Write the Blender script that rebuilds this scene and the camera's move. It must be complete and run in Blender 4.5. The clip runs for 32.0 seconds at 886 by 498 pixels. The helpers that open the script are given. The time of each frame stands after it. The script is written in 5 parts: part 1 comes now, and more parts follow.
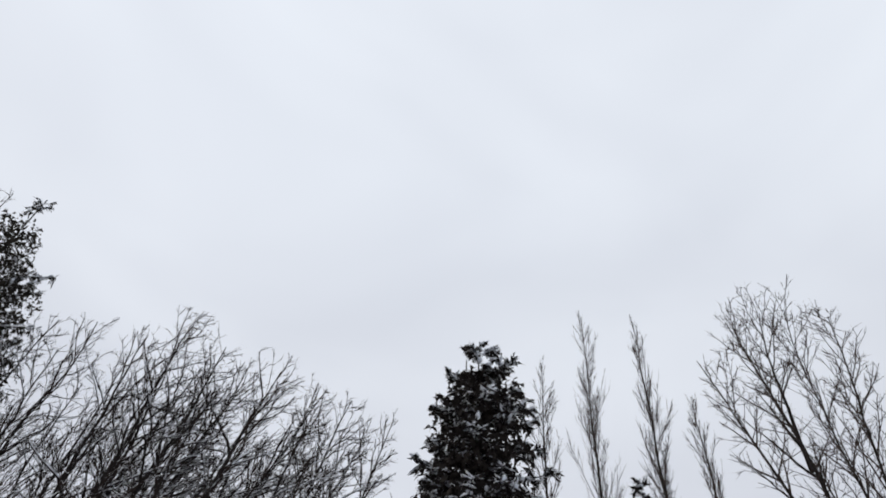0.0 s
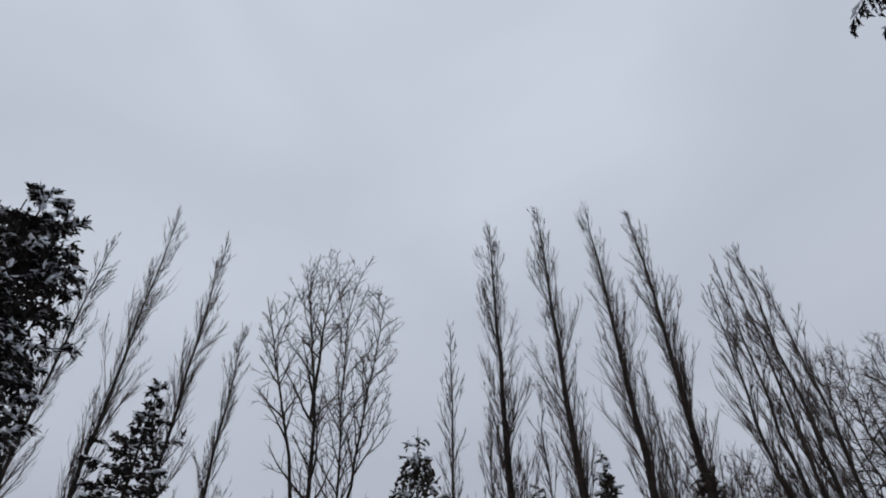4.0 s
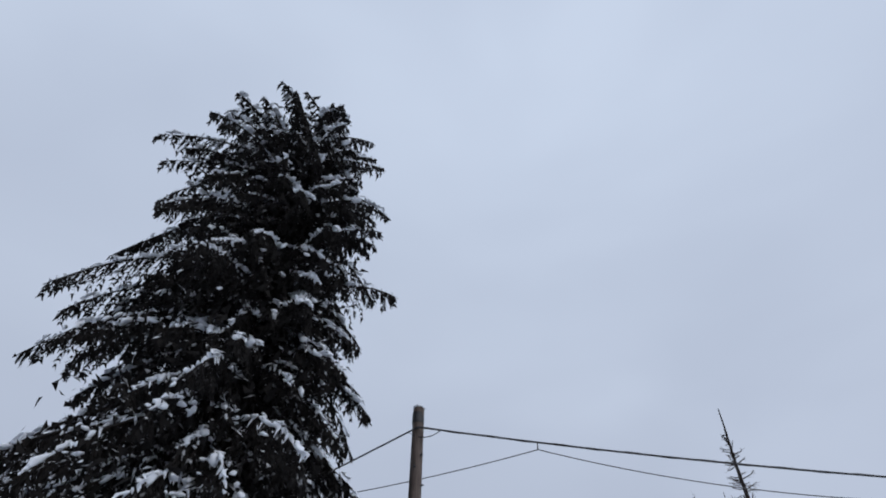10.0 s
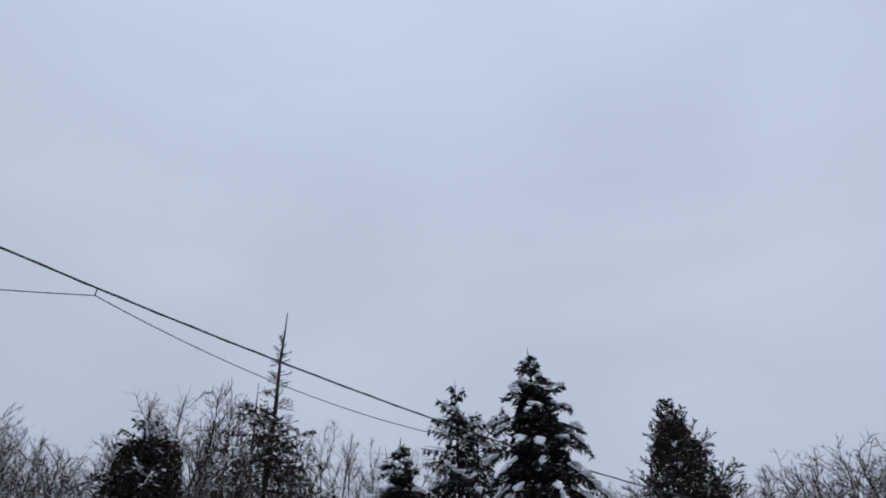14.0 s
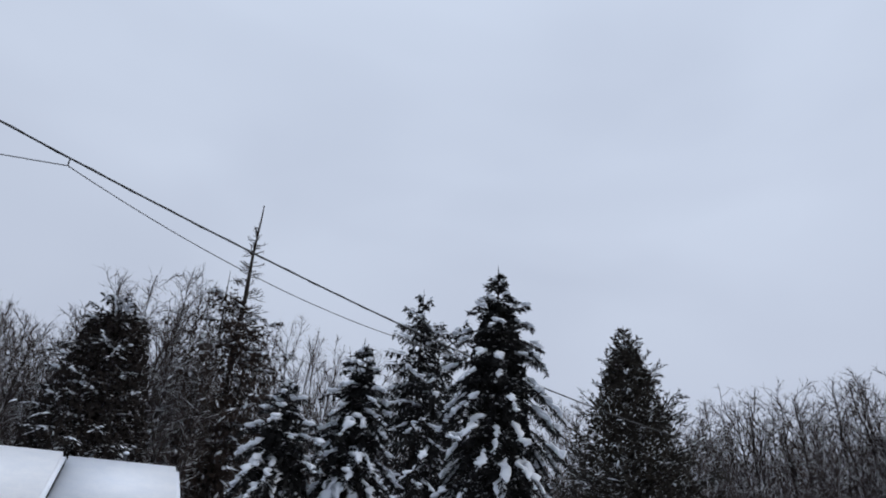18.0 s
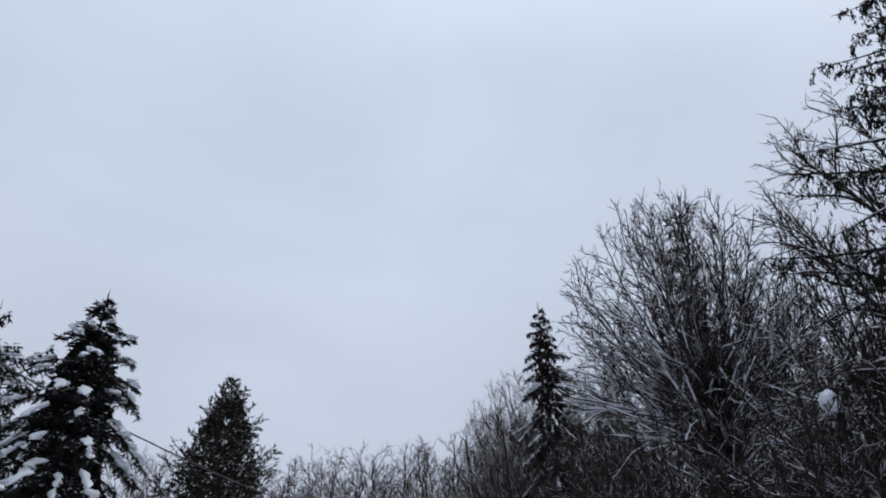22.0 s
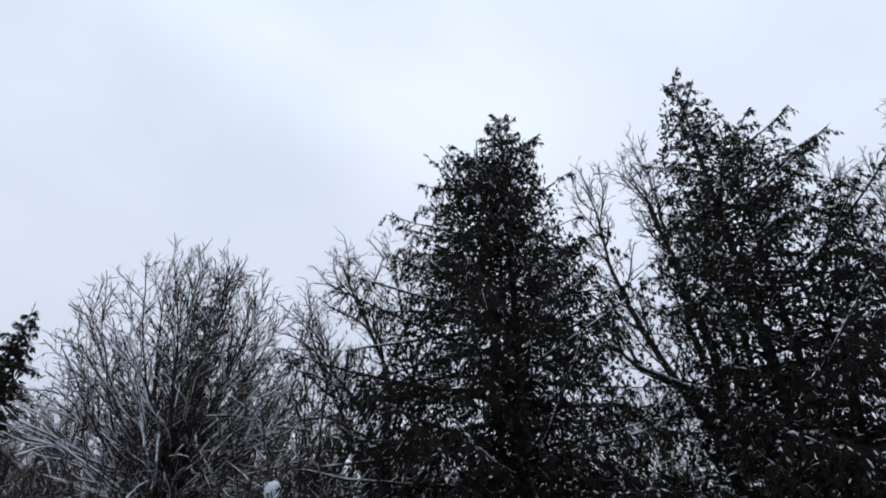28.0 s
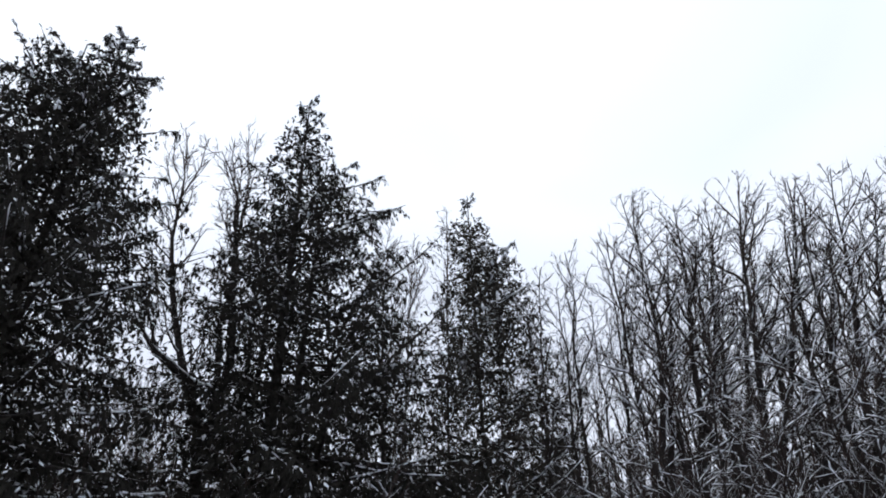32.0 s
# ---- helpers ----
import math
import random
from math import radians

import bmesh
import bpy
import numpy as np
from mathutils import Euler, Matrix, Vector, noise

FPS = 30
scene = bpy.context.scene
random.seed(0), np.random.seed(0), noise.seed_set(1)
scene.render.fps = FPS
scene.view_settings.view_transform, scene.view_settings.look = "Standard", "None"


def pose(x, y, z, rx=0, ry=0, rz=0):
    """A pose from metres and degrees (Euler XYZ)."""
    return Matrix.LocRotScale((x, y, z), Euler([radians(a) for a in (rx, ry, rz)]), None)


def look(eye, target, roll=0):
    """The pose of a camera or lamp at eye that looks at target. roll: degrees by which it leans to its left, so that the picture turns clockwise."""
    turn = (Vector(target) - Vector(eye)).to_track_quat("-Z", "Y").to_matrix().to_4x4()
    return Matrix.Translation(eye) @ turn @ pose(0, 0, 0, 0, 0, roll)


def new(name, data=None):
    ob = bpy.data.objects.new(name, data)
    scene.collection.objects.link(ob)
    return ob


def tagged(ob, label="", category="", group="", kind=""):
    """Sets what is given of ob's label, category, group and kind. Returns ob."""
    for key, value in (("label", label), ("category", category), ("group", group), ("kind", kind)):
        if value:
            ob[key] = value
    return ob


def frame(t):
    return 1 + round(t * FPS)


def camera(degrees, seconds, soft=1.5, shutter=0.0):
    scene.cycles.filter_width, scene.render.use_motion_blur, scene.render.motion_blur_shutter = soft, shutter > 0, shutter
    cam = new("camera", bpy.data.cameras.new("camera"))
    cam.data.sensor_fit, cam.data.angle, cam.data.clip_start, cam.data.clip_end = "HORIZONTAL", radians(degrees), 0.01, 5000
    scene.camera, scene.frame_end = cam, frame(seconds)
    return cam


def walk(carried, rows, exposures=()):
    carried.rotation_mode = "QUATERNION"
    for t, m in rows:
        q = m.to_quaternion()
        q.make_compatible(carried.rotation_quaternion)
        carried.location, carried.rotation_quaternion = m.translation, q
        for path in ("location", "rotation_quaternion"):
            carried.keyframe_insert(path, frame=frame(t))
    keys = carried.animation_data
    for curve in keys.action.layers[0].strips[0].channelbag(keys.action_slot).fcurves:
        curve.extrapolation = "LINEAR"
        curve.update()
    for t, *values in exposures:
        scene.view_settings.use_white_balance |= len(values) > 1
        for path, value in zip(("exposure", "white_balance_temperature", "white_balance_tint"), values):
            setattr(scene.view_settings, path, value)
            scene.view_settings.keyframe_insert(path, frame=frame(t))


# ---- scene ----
cam = camera(70.47, 32.0, soft=1.9)
EYE = Vector((0.0, 0.0, 1.6))


def heading(az, el):
    a, e = radians(az), radians(el)
    return Vector((math.sin(a) * math.cos(e), math.cos(a) * math.cos(e), math.sin(e)))


# seconds, compass bearing, tilt up, roll (degrees): one turn on the spot
TURN = [
    (0, -180.76, 48.17, 6.96), (0.5, -172.87, 48.14, 5.83), (1, -167.93, 47.41, 2.27), (1.5, -165.82, 45.69, 2.45),
    (2, -162.00, 45.56, 5.54), (2.5, -152.41, 44.58, 4.73), (3, -144.23, 44.61, 2.01), (3.5, -137.89, 44.04, 0.46),
    (5.5, -114.31, 40.13, -0.09), (6, -105.26, 41.06, 2.75), (6.5, -85.06, 41.65, 0.71), (7, -67.73, 41.45, -3.61),
    (7.5, -60.53, 43.59, -4.24), (8, -55.32, 49.38, -5.21), (8.5, -56.64, 54.38, -4.96), (9, -55.81, 55.72, -2.15),
    (9.5, -50.10, 47.74, 1.22), (10, -41.33, 44.93, 0.49), (10.5, -33.41, 42.83, -1.25), (11, -25.08, 40.64, -0.83),
    (11.5, -18.74, 38.52, -3.03), (12, -18.45, 36.59, -2.01), (12.5, -15.82, 34.22, 0.84), (13, -6.52, 34.33, -0.43),
    (13.5, 0.17, 34.63, -2.29), (15.5, 1.69, 30.65, -1.65), (16, 0.10, 28.59, -0.75), (16.5, -0.67, 26.87, -0.38),
    (17, -1.34, 25.33, 1.25), (17.5, -0.04, 24.97, 2.57), (18, 3.42, 26.33, 3.31), (18.5, 7.20, 27.76, 3.73),
    (19, 13.38, 28.93, 3.58), (19.5, 18.53, 29.58, 4.37), (20, 24.04, 30.14, 2.19), (20.5, 28.57, 30.49, 1.31),
    (21, 33.08, 31.04, 0.72), (21.5, 36.79, 31.25, -0.35), (22, 40.30, 31.29, -1.87), (22.5, 42.42, 31.35, -2.90),
    (23, 43.08, 31.28, -4.18), (23.5, 40.02, 31.35, -5.89), (24, 39.69, 31.82, -2.04), (24.5, 50.28, 32.99, 0.12),
    (25, 59.63, 34.95, 0.22), (25.5, 66.38, 35.72, -1.25), (27.5, 81.60, 36.92, -2.05), (28, 86.81, 35.65, -0.88),
    (28.5, 92.62, 35.41, -0.02), (29, 99.78, 34.88, -3.32), (29.5, 104.96, 35.19, -2.25), (30, 108.39, 35.87, -2.16),
    (30.5, 112.35, 36.12, -1.93), (31, 118.09, 36.22, -0.98), (31.5, 126.21, 35.55, -2.14), (32, 132.57, 34.27, -1.87),
]
EXPOSURES = [
    (0.0, 0.40, 7250, 10), (0.6, 0.10, 6900, 10), (3.0, -0.02, 6850, 10), (6.0, -0.04, 6850, 10), (7.5, 0.10, 6550, 10),
    (9.0, 0.12, 6400, 10), (10.0, 0.02, 6350, 10), (13.0, -0.06, 6350, 10), (15.5, 0.16, 6450, 10), (17.0, 0.16, 6450, 10), (19.0, 0.18, 6450, 10),
    (23.0, 0.20, 6500, 10), (25.2, 0.16, 6450, 10), (28.0, 0.47, 6650, 10), (30.0, 0.85, 6850, 10),
    (32.0, 0.85, 6800, 10)]
walk(cam, [(t, look(EYE, EYE + heading(az, el), roll)) for t, az, el, roll in TURN], EXPOSURES)

# ---------------------------------------------------------------- sky and sun
SUN_AZ, SUN_EL = 95.0, 48.0
world = bpy.data.worlds.new("overcast_sky")
scene.world = world
world.use_nodes = True
wn, wl = world.node_tree.nodes, world.node_tree.links
wn.clear()
w_out = wn.new("ShaderNodeOutputWorld")
w_bg = wn.new("ShaderNodeBackground")
w_bg.inputs["Strength"].default_value = 1.0
w_sky = wn.new("ShaderNodeTexSky")
w_sky.sky_type = "NISHITA"
w_sky.sun_disc = False
w_sky.sun_elevation = radians(SUN_EL)
w_sky.sun_rotation = radians(SUN_AZ)
w_sky.dust_density = 6.0
w_gain = wn.new("ShaderNodeVectorMath")
w_gain.operation = "SCALE"
w_gain.inputs["Scale"].default_value = 0.0004
w_co = wn.new("ShaderNodeTexCoord")
w_map = wn.new("ShaderNodeMapping")
w_map.inputs["Scale"].default_value = (1.0, 1.0, 2.2)
w_noise = wn.new("ShaderNodeTexNoise")
w_noise.inputs["Scale"].default_value = 1.7
w_noise.inputs["Detail"].default_value = 3.0
w_noise.inputs["Roughness"].default_value = 0.42
w_noise.inputs["Distortion"].default_value = 0.35
w_ramp = wn.new("ShaderNodeValToRGB")
w_ramp.color_ramp.elements[0].position, w_ramp.color_ramp.elements[1].position = 0.33, 0.66
w_ramp.color_ramp.elements[0].color = (0.468, 0.524, 0.634, 1)
w_ramp.color_ramp.elements[1].color = (0.546, 0.610, 0.724, 1)
w_add = wn.new("ShaderNodeVectorMath")
w_add.operation = "ADD"
wl.new(w_co.outputs["Generated"], w_map.inputs["Vector"])
wl.new(w_map.outputs["Vector"], w_noise.inputs["Vector"])
wl.new(w_noise.outputs["Fac"], w_ramp.inputs["Fac"])
wl.new(w_sky.outputs["Color"], w_gain.inputs[0])
wl.new(w_gain.outputs[0], w_add.inputs[0])
w_sep = wn.new("ShaderNodeSeparateXYZ")
w_tint = wn.new("ShaderNodeValToRGB")
w_tint.color_ramp.elements[0].position, w_tint.color_ramp.elements[1].position = 0.15, 0.80
w_tint.color_ramp.elements[0].color = (0.84, 0.83, 0.85, 1)
w_tint.color_ramp.elements[1].color = (1.06, 1.07, 1.08, 1)
w_mul = wn.new("ShaderNodeVectorMath")
w_mul.operation = "MULTIPLY"
wl.new(w_co.outputs["Generated"], w_sep.inputs[0])
wl.new(w_sep.outputs["Z"], w_tint.inputs["Fac"])
wl.new(w_ramp.outputs["Color"], w_mul.inputs[0])
wl.new(w_tint.outputs["Color"], w_mul.inputs[1])
w_dot = wn.new("ShaderNodeVectorMath")
w_dot.operation = "DOT_PRODUCT"
w_dot.inputs[1].default_value = heading(SUN_AZ, 10.0)
w_side = wn.new("ShaderNodeMath")
w_side.operation = "MULTIPLY_ADD"
w_side.inputs[1].default_value, w_side.inputs[2].default_value = 0.04, 1.0
w_lit = wn.new("ShaderNodeVectorMath")
w_lit.operation = "SCALE"
wl.new(w_co.outputs["Generated"], w_dot.inputs[0])
wl.new(w_dot.outputs["Value"], w_side.inputs[0])
wl.new(w_mul.outputs[0], w_lit.inputs[0])
wl.new(w_side.outputs[0], w_lit.inputs["Scale"])
wl.new(w_lit.outputs[0], w_add.inputs[1])
wl.new(w_add.outputs[0], w_bg.inputs["Color"])
wl.new(w_bg.outputs["Background"], w_out.inputs["Surface"])

sun_data = bpy.data.lights.new("sun", "SUN")
sun_data.energy = 0.9
sun_data.angle = radians(40)
sun_data.color = (1.0, 0.97, 0.93)
sun = new("sun", sun_data)
sun.matrix_world = look(heading(SUN_AZ, SUN_EL) * 60, (0, 0, 0))


# ---------------------------------------------------------------- materials
def material(name):
    m = bpy.data.materials.new(name)
    m.use_nodes = True
    return m, m.node_tree.nodes, m.node_tree.links, m.node_tree.nodes["Principled BSDF"]


def noise_node(n, l, scale, detail=3.0, rough=0.55, co=None):
    t = n.new("ShaderNodeTexNoise")
    t.inputs["Scale"].default_value, t.inputs["Detail"].default_value, t.inputs["Roughness"].default_value = scale, detail, rough
    if co is not None:
        l.new(co, t.inputs["Vector"])
    return t


def ramp_node(n, l, fac, stops):
    r = n.new("ShaderNodeValToRGB")
    els = r.color_ramp.elements
    while len(els) < len(stops):
        els.new(0.5)
    for e, (p, c) in zip(els, stops):
        e.position, e.color = p, (*c, 1)
    l.new(fac, r.inputs["Fac"])
    return r


def mix_node(n, l, fac, a, b):
    m = n.new("ShaderNodeMix")
    m.data_type = "RGBA"
    l.new(fac, m.inputs[0])
    l.new(a, m.inputs[6])
    l.new(b, m.inputs[7])
    return m.outputs[2]


def math_node(n, l, op, a, b=None, c=None):
    m = n.new("ShaderNodeMath")
    m.operation = op
    for i, v in enumerate((a, b, c)):
        if v is None:
            continue
        if isinstance(v, (int, float)):
            m.inputs[i].default_value = v
        else:
            l.new(v, m.inputs[i])
    return m.outputs[0]


def snow_dusted(name, dark, light, low, high, grain, rough=0.85, patch=1.6):
    """A dark surface on which snow lies where it faces up, broken by patches."""
    m, n, l, b = material(name)
    co = n.new("ShaderNodeTexCoord").outputs["Object"]
    geo = n.new("ShaderNodeNewGeometry")
    fine = noise_node(n, l, grain, 4, 0.6, co)
    coarse = noise_node(n, l, patch, 3, 0.6, co)
    mid = tuple((p + q) / 2 for p, q in zip(dark, light))
    base = ramp_node(n, l, fine.outputs["Fac"], [(0.3, dark), (0.55, mid), (0.75, light)])
    sep = n.new("ShaderNodeSeparateXYZ")
    l.new(geo.outputs["Normal"], sep.inputs[0])
    lift = math_node(n, l, "MULTIPLY_ADD", coarse.outputs["Fac"], 0.9, -0.45)
    up = math_node(n, l, "ADD", sep.outputs["Z"], lift)
    cover = n.new("ShaderNodeMapRange")
    cover.interpolation_type = "SMOOTHSTEP"
    cover.inputs["From Min"].default_value, cover.inputs["From Max"].default_value = low, high
    l.new(up, cover.inputs["Value"])
    snow = ramp_node(n, l, fine.outputs["Fac"], [(0.3, (0.74, 0.77, 0.83)), (0.7, (0.86, 0.88, 0.91))])
    l.new(mix_node(n, l, cover.outputs["Result"], base.outputs["Color"], snow.outputs["Color"]), b.inputs["Base Color"])
    b.inputs["Roughness"].default_value = rough
    b.inputs["Specular IOR Level"].default_value = 0.15
    bump = n.new("ShaderNodeBump")
    bump.inputs["Strength"].default_value, bump.inputs["Distance"].default_value = 0.5, 0.02
    l.new(fine.outputs["Fac"], bump.inputs["Height"])
    l.new(bump.outputs["Normal"], b.inputs["Normal"])
    return m


M_BARK = snow_dusted("snowy_bark", (0.012, 0.0095, 0.0088), (0.046, 0.036, 0.032), 0.35, 0.7, 9.0)
M_TWIG = snow_dusted("snowy_twigs", (0.016, 0.0110, 0.0095), (0.055, 0.038, 0.032), 0.66, 1.15, 5.0)
# far twigs: base browns lightened to stand in for haze, frost laid over
M_FARTWIG = snow_dusted("hazy_frosted_far_twigs", (0.026, 0.0195, 0.0178), (0.080, 0.059, 0.053), 0.56, 1.2, 3.0)
M_POPLAR = snow_dusted("bare_poplar_bark", (0.009, 0.0070, 0.0063), (0.028, 0.021, 0.018), 0.95, 1.4, 8.0)
M_POPTWIG = snow_dusted("poplar_twigs", (0.015, 0.0105, 0.0092), (0.052, 0.036, 0.031), 0.9, 1.4, 4.0)
M_INNER = snow_dusted("dark_conifer_bark", (0.010, 0.0085, 0.0078), (0.035, 0.028, 0.024), 0.95, 1.4, 9.0)
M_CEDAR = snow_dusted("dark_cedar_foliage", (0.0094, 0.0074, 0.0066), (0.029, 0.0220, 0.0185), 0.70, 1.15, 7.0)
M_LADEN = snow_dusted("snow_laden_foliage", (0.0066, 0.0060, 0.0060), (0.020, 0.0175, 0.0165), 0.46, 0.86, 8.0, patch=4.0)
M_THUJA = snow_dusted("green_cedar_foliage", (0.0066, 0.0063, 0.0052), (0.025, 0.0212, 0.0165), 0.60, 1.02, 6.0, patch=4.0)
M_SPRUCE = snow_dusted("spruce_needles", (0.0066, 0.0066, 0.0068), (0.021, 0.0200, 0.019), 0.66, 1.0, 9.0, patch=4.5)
M_FARFIR = snow_dusted("far_conifer_foliage", (0.017, 0.0150, 0.0125), (0.052, 0.0440, 0.034), 0.66, 1.15, 4.0)
M_RUST = snow_dusted("rusty_dead_foliage", (0.018, 0.012, 0.010), (0.060, 0.042, 0.033), 0.65, 1.2, 5.0)


def plain(name, dark, light, grain, rough, metal=0.0, bump=0.3, stretch=None):
    m, n, l, b = material(name)
    co = n.new("ShaderNodeTexCoord").outputs["Object"]
    if stretch:
        mp = n.new("ShaderNodeMapping")
        mp.inputs["Scale"].default_value = stretch
        l.new(co, mp.inputs["Vector"])
        co = mp.outputs["Vector"]
    fine = noise_node(n, l, grain, 5, 0.6, co)
    wide = noise_node(n, l, grain * 0.13, 2, 0.5, co)
    both = math_node(n, l, "MULTIPLY_ADD", wide.outputs["Fac"], 0.5, math_node(n, l, "MULTIPLY", fine.outputs["Fac"], 0.5))
    r = ramp_node(n, l, both, [(0.36, dark), (0.62, light)])
    l.new(r.outputs["Color"], b.inputs["Base Color"])
    b.inputs["Roughness"].default_value, b.inputs["Metallic"].default_value = rough, metal
    bp = n.new("ShaderNodeBump")
    bp.inputs["Strength"].default_value, bp.inputs["Distance"].default_value = bump, 0.02
    l.new(fine.outputs["Fac"], bp.inputs["Height"])
    l.new(bp.outputs["Normal"], b.inputs["Normal"])
    return m


M_SNOW = plain("fresh_snow", (0.78, 0.825, 0.90), (0.87, 0.90, 0.95), 14.0, 0.8, bump=0.4)
M_GROUND = plain("ground_snow", (0.78, 0.81, 0.86), (0.90, 0.91, 0.93), 3.0, 0.85, bump=0.6)
M_POLE = plain("weathered_pole_wood", (0.050, 0.036, 0.031), (0.16, 0.122, 0.104), 6.0, 0.85, bump=0.6, stretch=(6, 6, 0.5))
M_CABLE = plain("black_cable_sheath", (0.012, 0.012, 0.013), (0.03, 0.03, 0.032), 30.0, 0.55)
M_GREYCABLE = plain("grey_cable_sheath", (0.07, 0.07, 0.075), (0.13, 0.13, 0.135), 30.0, 0.5)
M_BOX = plain("dark_painted_metal", (0.03, 0.032, 0.035), (0.07, 0.072, 0.075), 12.0, 0.5)
M_WALL = plain("dark_board_siding", (0.035, 0.035, 0.04), (0.075, 0.072, 0.075), 8.0, 0.8, stretch=(1, 1, 6))
M_ROOF = plain("asphalt_shingle_roof", (0.03, 0.03, 0.033), (0.07, 0.07, 0.072), 14.0, 0.9)
M_TRIM = plain("dark_trim_paint", (0.02, 0.02, 0.024), (0.05, 0.05, 0.055), 10.0, 0.6)


# ---------------------------------------------------------------- mesh building
class Geo:
    """Collects vertices and faces in bulk."""

    def __init__(self):
        self.v, self.q, self.t, self.n = [], [], [], 0

    def add(self, v, quads=None, tris=None):
        v = np.asarray(v, dtype=np.float32).reshape(-1, 3)
        if quads is not None and len(quads):
            self.q.append(np.asarray(quads, dtype=np.int64).reshape(-1, 4) + self.n)
        if tris is not None and len(tris):
            self.t.append(np.asarray(tris, dtype=np.int64).reshape(-1, 3) + self.n)
        self.v.append(v)
        self.n += len(v)
        return self

    def mesh(self, name, smooth=True):
        me = bpy.data.meshes.new(name)
        if not self.v:
            return me
        v = np.concatenate(self.v)
        q = np.concatenate(self.q) if self.q else np.zeros((0, 4), np.int64)
        t = np.concatenate(self.t) if self.t else np.zeros((0, 3), np.int64)
        loops = np.concatenate([q.ravel(), t.ravel()]).astype(np.int32)
        starts = np.concatenate([np.arange(len(q)) * 4, len(q) * 4 + np.arange(len(t)) * 3]).astype(np.int32)
        me.vertices.add(len(v))
        me.vertices.foreach_set("co", v.ravel())
        me.loops.add(len(loops))
        me.loops.foreach_set("vertex_index", loops)
        me.polygons.add(len(starts))
        me.polygons.foreach_set("loop_start", starts)
        me.polygons.foreach_set("use_smooth", np.full(len(starts), smooth))
        me.update(calc_edges=True)
        return me


def part(name, made, mat, parent=None, label="", smooth=True):
    """One mesh object, from a Geo or a bmesh, under its thing."""
    if isinstance(made, Geo):
        me = made.mesh(name, smooth)
    else:
        me = bpy.data.meshes.new(name)
        made.to_mesh(me)
        made.free()
    me.materials.append(mat)
    ob = new(name, me)
    if parent is not None:
        ob.parent = parent
    if label:
        tagged(ob, label)
    return ob


def unit(a):
    return a / (np.linalg.norm(a, axis=-1, keepdims=True) + 1e-9)


def along(P, b, u):
    """Points and tangents at the fractions u of the paths P[b]."""
    K = P.shape[1]
    x = np.clip(u, 0, 0.999) * (K - 1)
    i = x.astype(int)
    f = (x - i)[:, None]
    a, c = P[b, i], P[b, i + 1]
    return a * (1 - f) + c * f, unit(c - a)


def aside(t, rng, flat=0.0):
    """Unit vectors square to t, at random; flat 1 keeps them level."""
    r = rng.normal(size=t.shape)
    r[:, 2] *= 1 - flat
    return unit(r - t * (r * t).sum(1, keepdims=True))


def grow(o, d, length, K, lift, wobble, rng, curl=0.0):
    """Paths of K points from o along d; lift bends them up (or down), curl bends the tips up."""
    P = np.zeros((len(o), K, 3))
    P[:, 0] = o
    d = unit(np.array(d, dtype=float))
    step = (np.asarray(length) / (K - 1))[:, None]
    lift = np.broadcast_to(np.asarray(lift, dtype=float), (len(o),))
    for k in range(1, K):
        d = d + rng.normal(size=d.shape) * wobble
        d[:, 2] += lift + curl * (k / K) ** 2
        d = unit(d)
        P[:, k] = P[:, k - 1] + d * step
    return P


def tubes(g, P, r0, r1, S, flat=1.0, power=1.0, lumps=None):
    """Tapered tubes round the paths P; r0, r1: end radii of each; flat squeezes them in height."""
    B, K, _ = P.shape
    if not B:
        return
    T = unit(np.gradient(P, axis=1))
    m = unit(P[:, -1] - P[:, 0])
    ref = np.where(np.abs(m[:, 2:]) < 0.8, np.array([[0, 0, 1.0]]), np.array([[1.0, 0.13, 0]]))
    N = unit(np.cross(T, ref[:, None, :]))
    Q = np.cross(N, T)
    s = np.linspace(0, 1, K) ** power
    R = np.asarray(r0).reshape(-1, 1) * (1 - s) + np.asarray(r1).reshape(-1, 1) * s
    if lumps is not None:
        R = R * lumps
    a = np.arange(S) * 2 * np.pi / S
    off = N[:, :, None] * np.cos(a)[None, None, :, None] + Q[:, :, None] * np.sin(a)[None, None, :, None] * flat
    V = P[:, :, None] + off * R[:, :, None, None]
    idx = np.arange(B * K * S).reshape(B, K, S)
    A, C = idx[:, :-1], idx[:, 1:]
    quads = np.stack([A, np.roll(A, -1, 2), np.roll(C, -1, 2), C], -1)
    g.add(V, quads)


LEAF = np.array([[0.0, -0.38, 0.1], [0.22, 0.52, -0.2], [1, 0, -0.1]])
LEAF_T = np.array([[0, 1, 2]])


def leaves(g, p, d, length, width, rng):
    """Small folded sprays at p along d."""
    if not len(p):
        return
    d = unit(d)
    s = aside(d, rng, 0.4)
    n = np.cross(d, s)
    n *= np.where(n[:, 2:] < 0, -1, 1)
    L, W = np.asarray(length).reshape(-1, 1, 1), np.asarray(width).reshape(-1, 1, 1)
    V = (p[:, None] + LEAF[None, :, :1] * L * d[:, None] + LEAF[None, :, 1:2] * W * s[:, None] + LEAF[None, :, 2:] * W * n[:, None])
    t = LEAF_T[None] + (np.arange(len(p)) * 3)[:, None, None]
    g.add(V, tris=t)


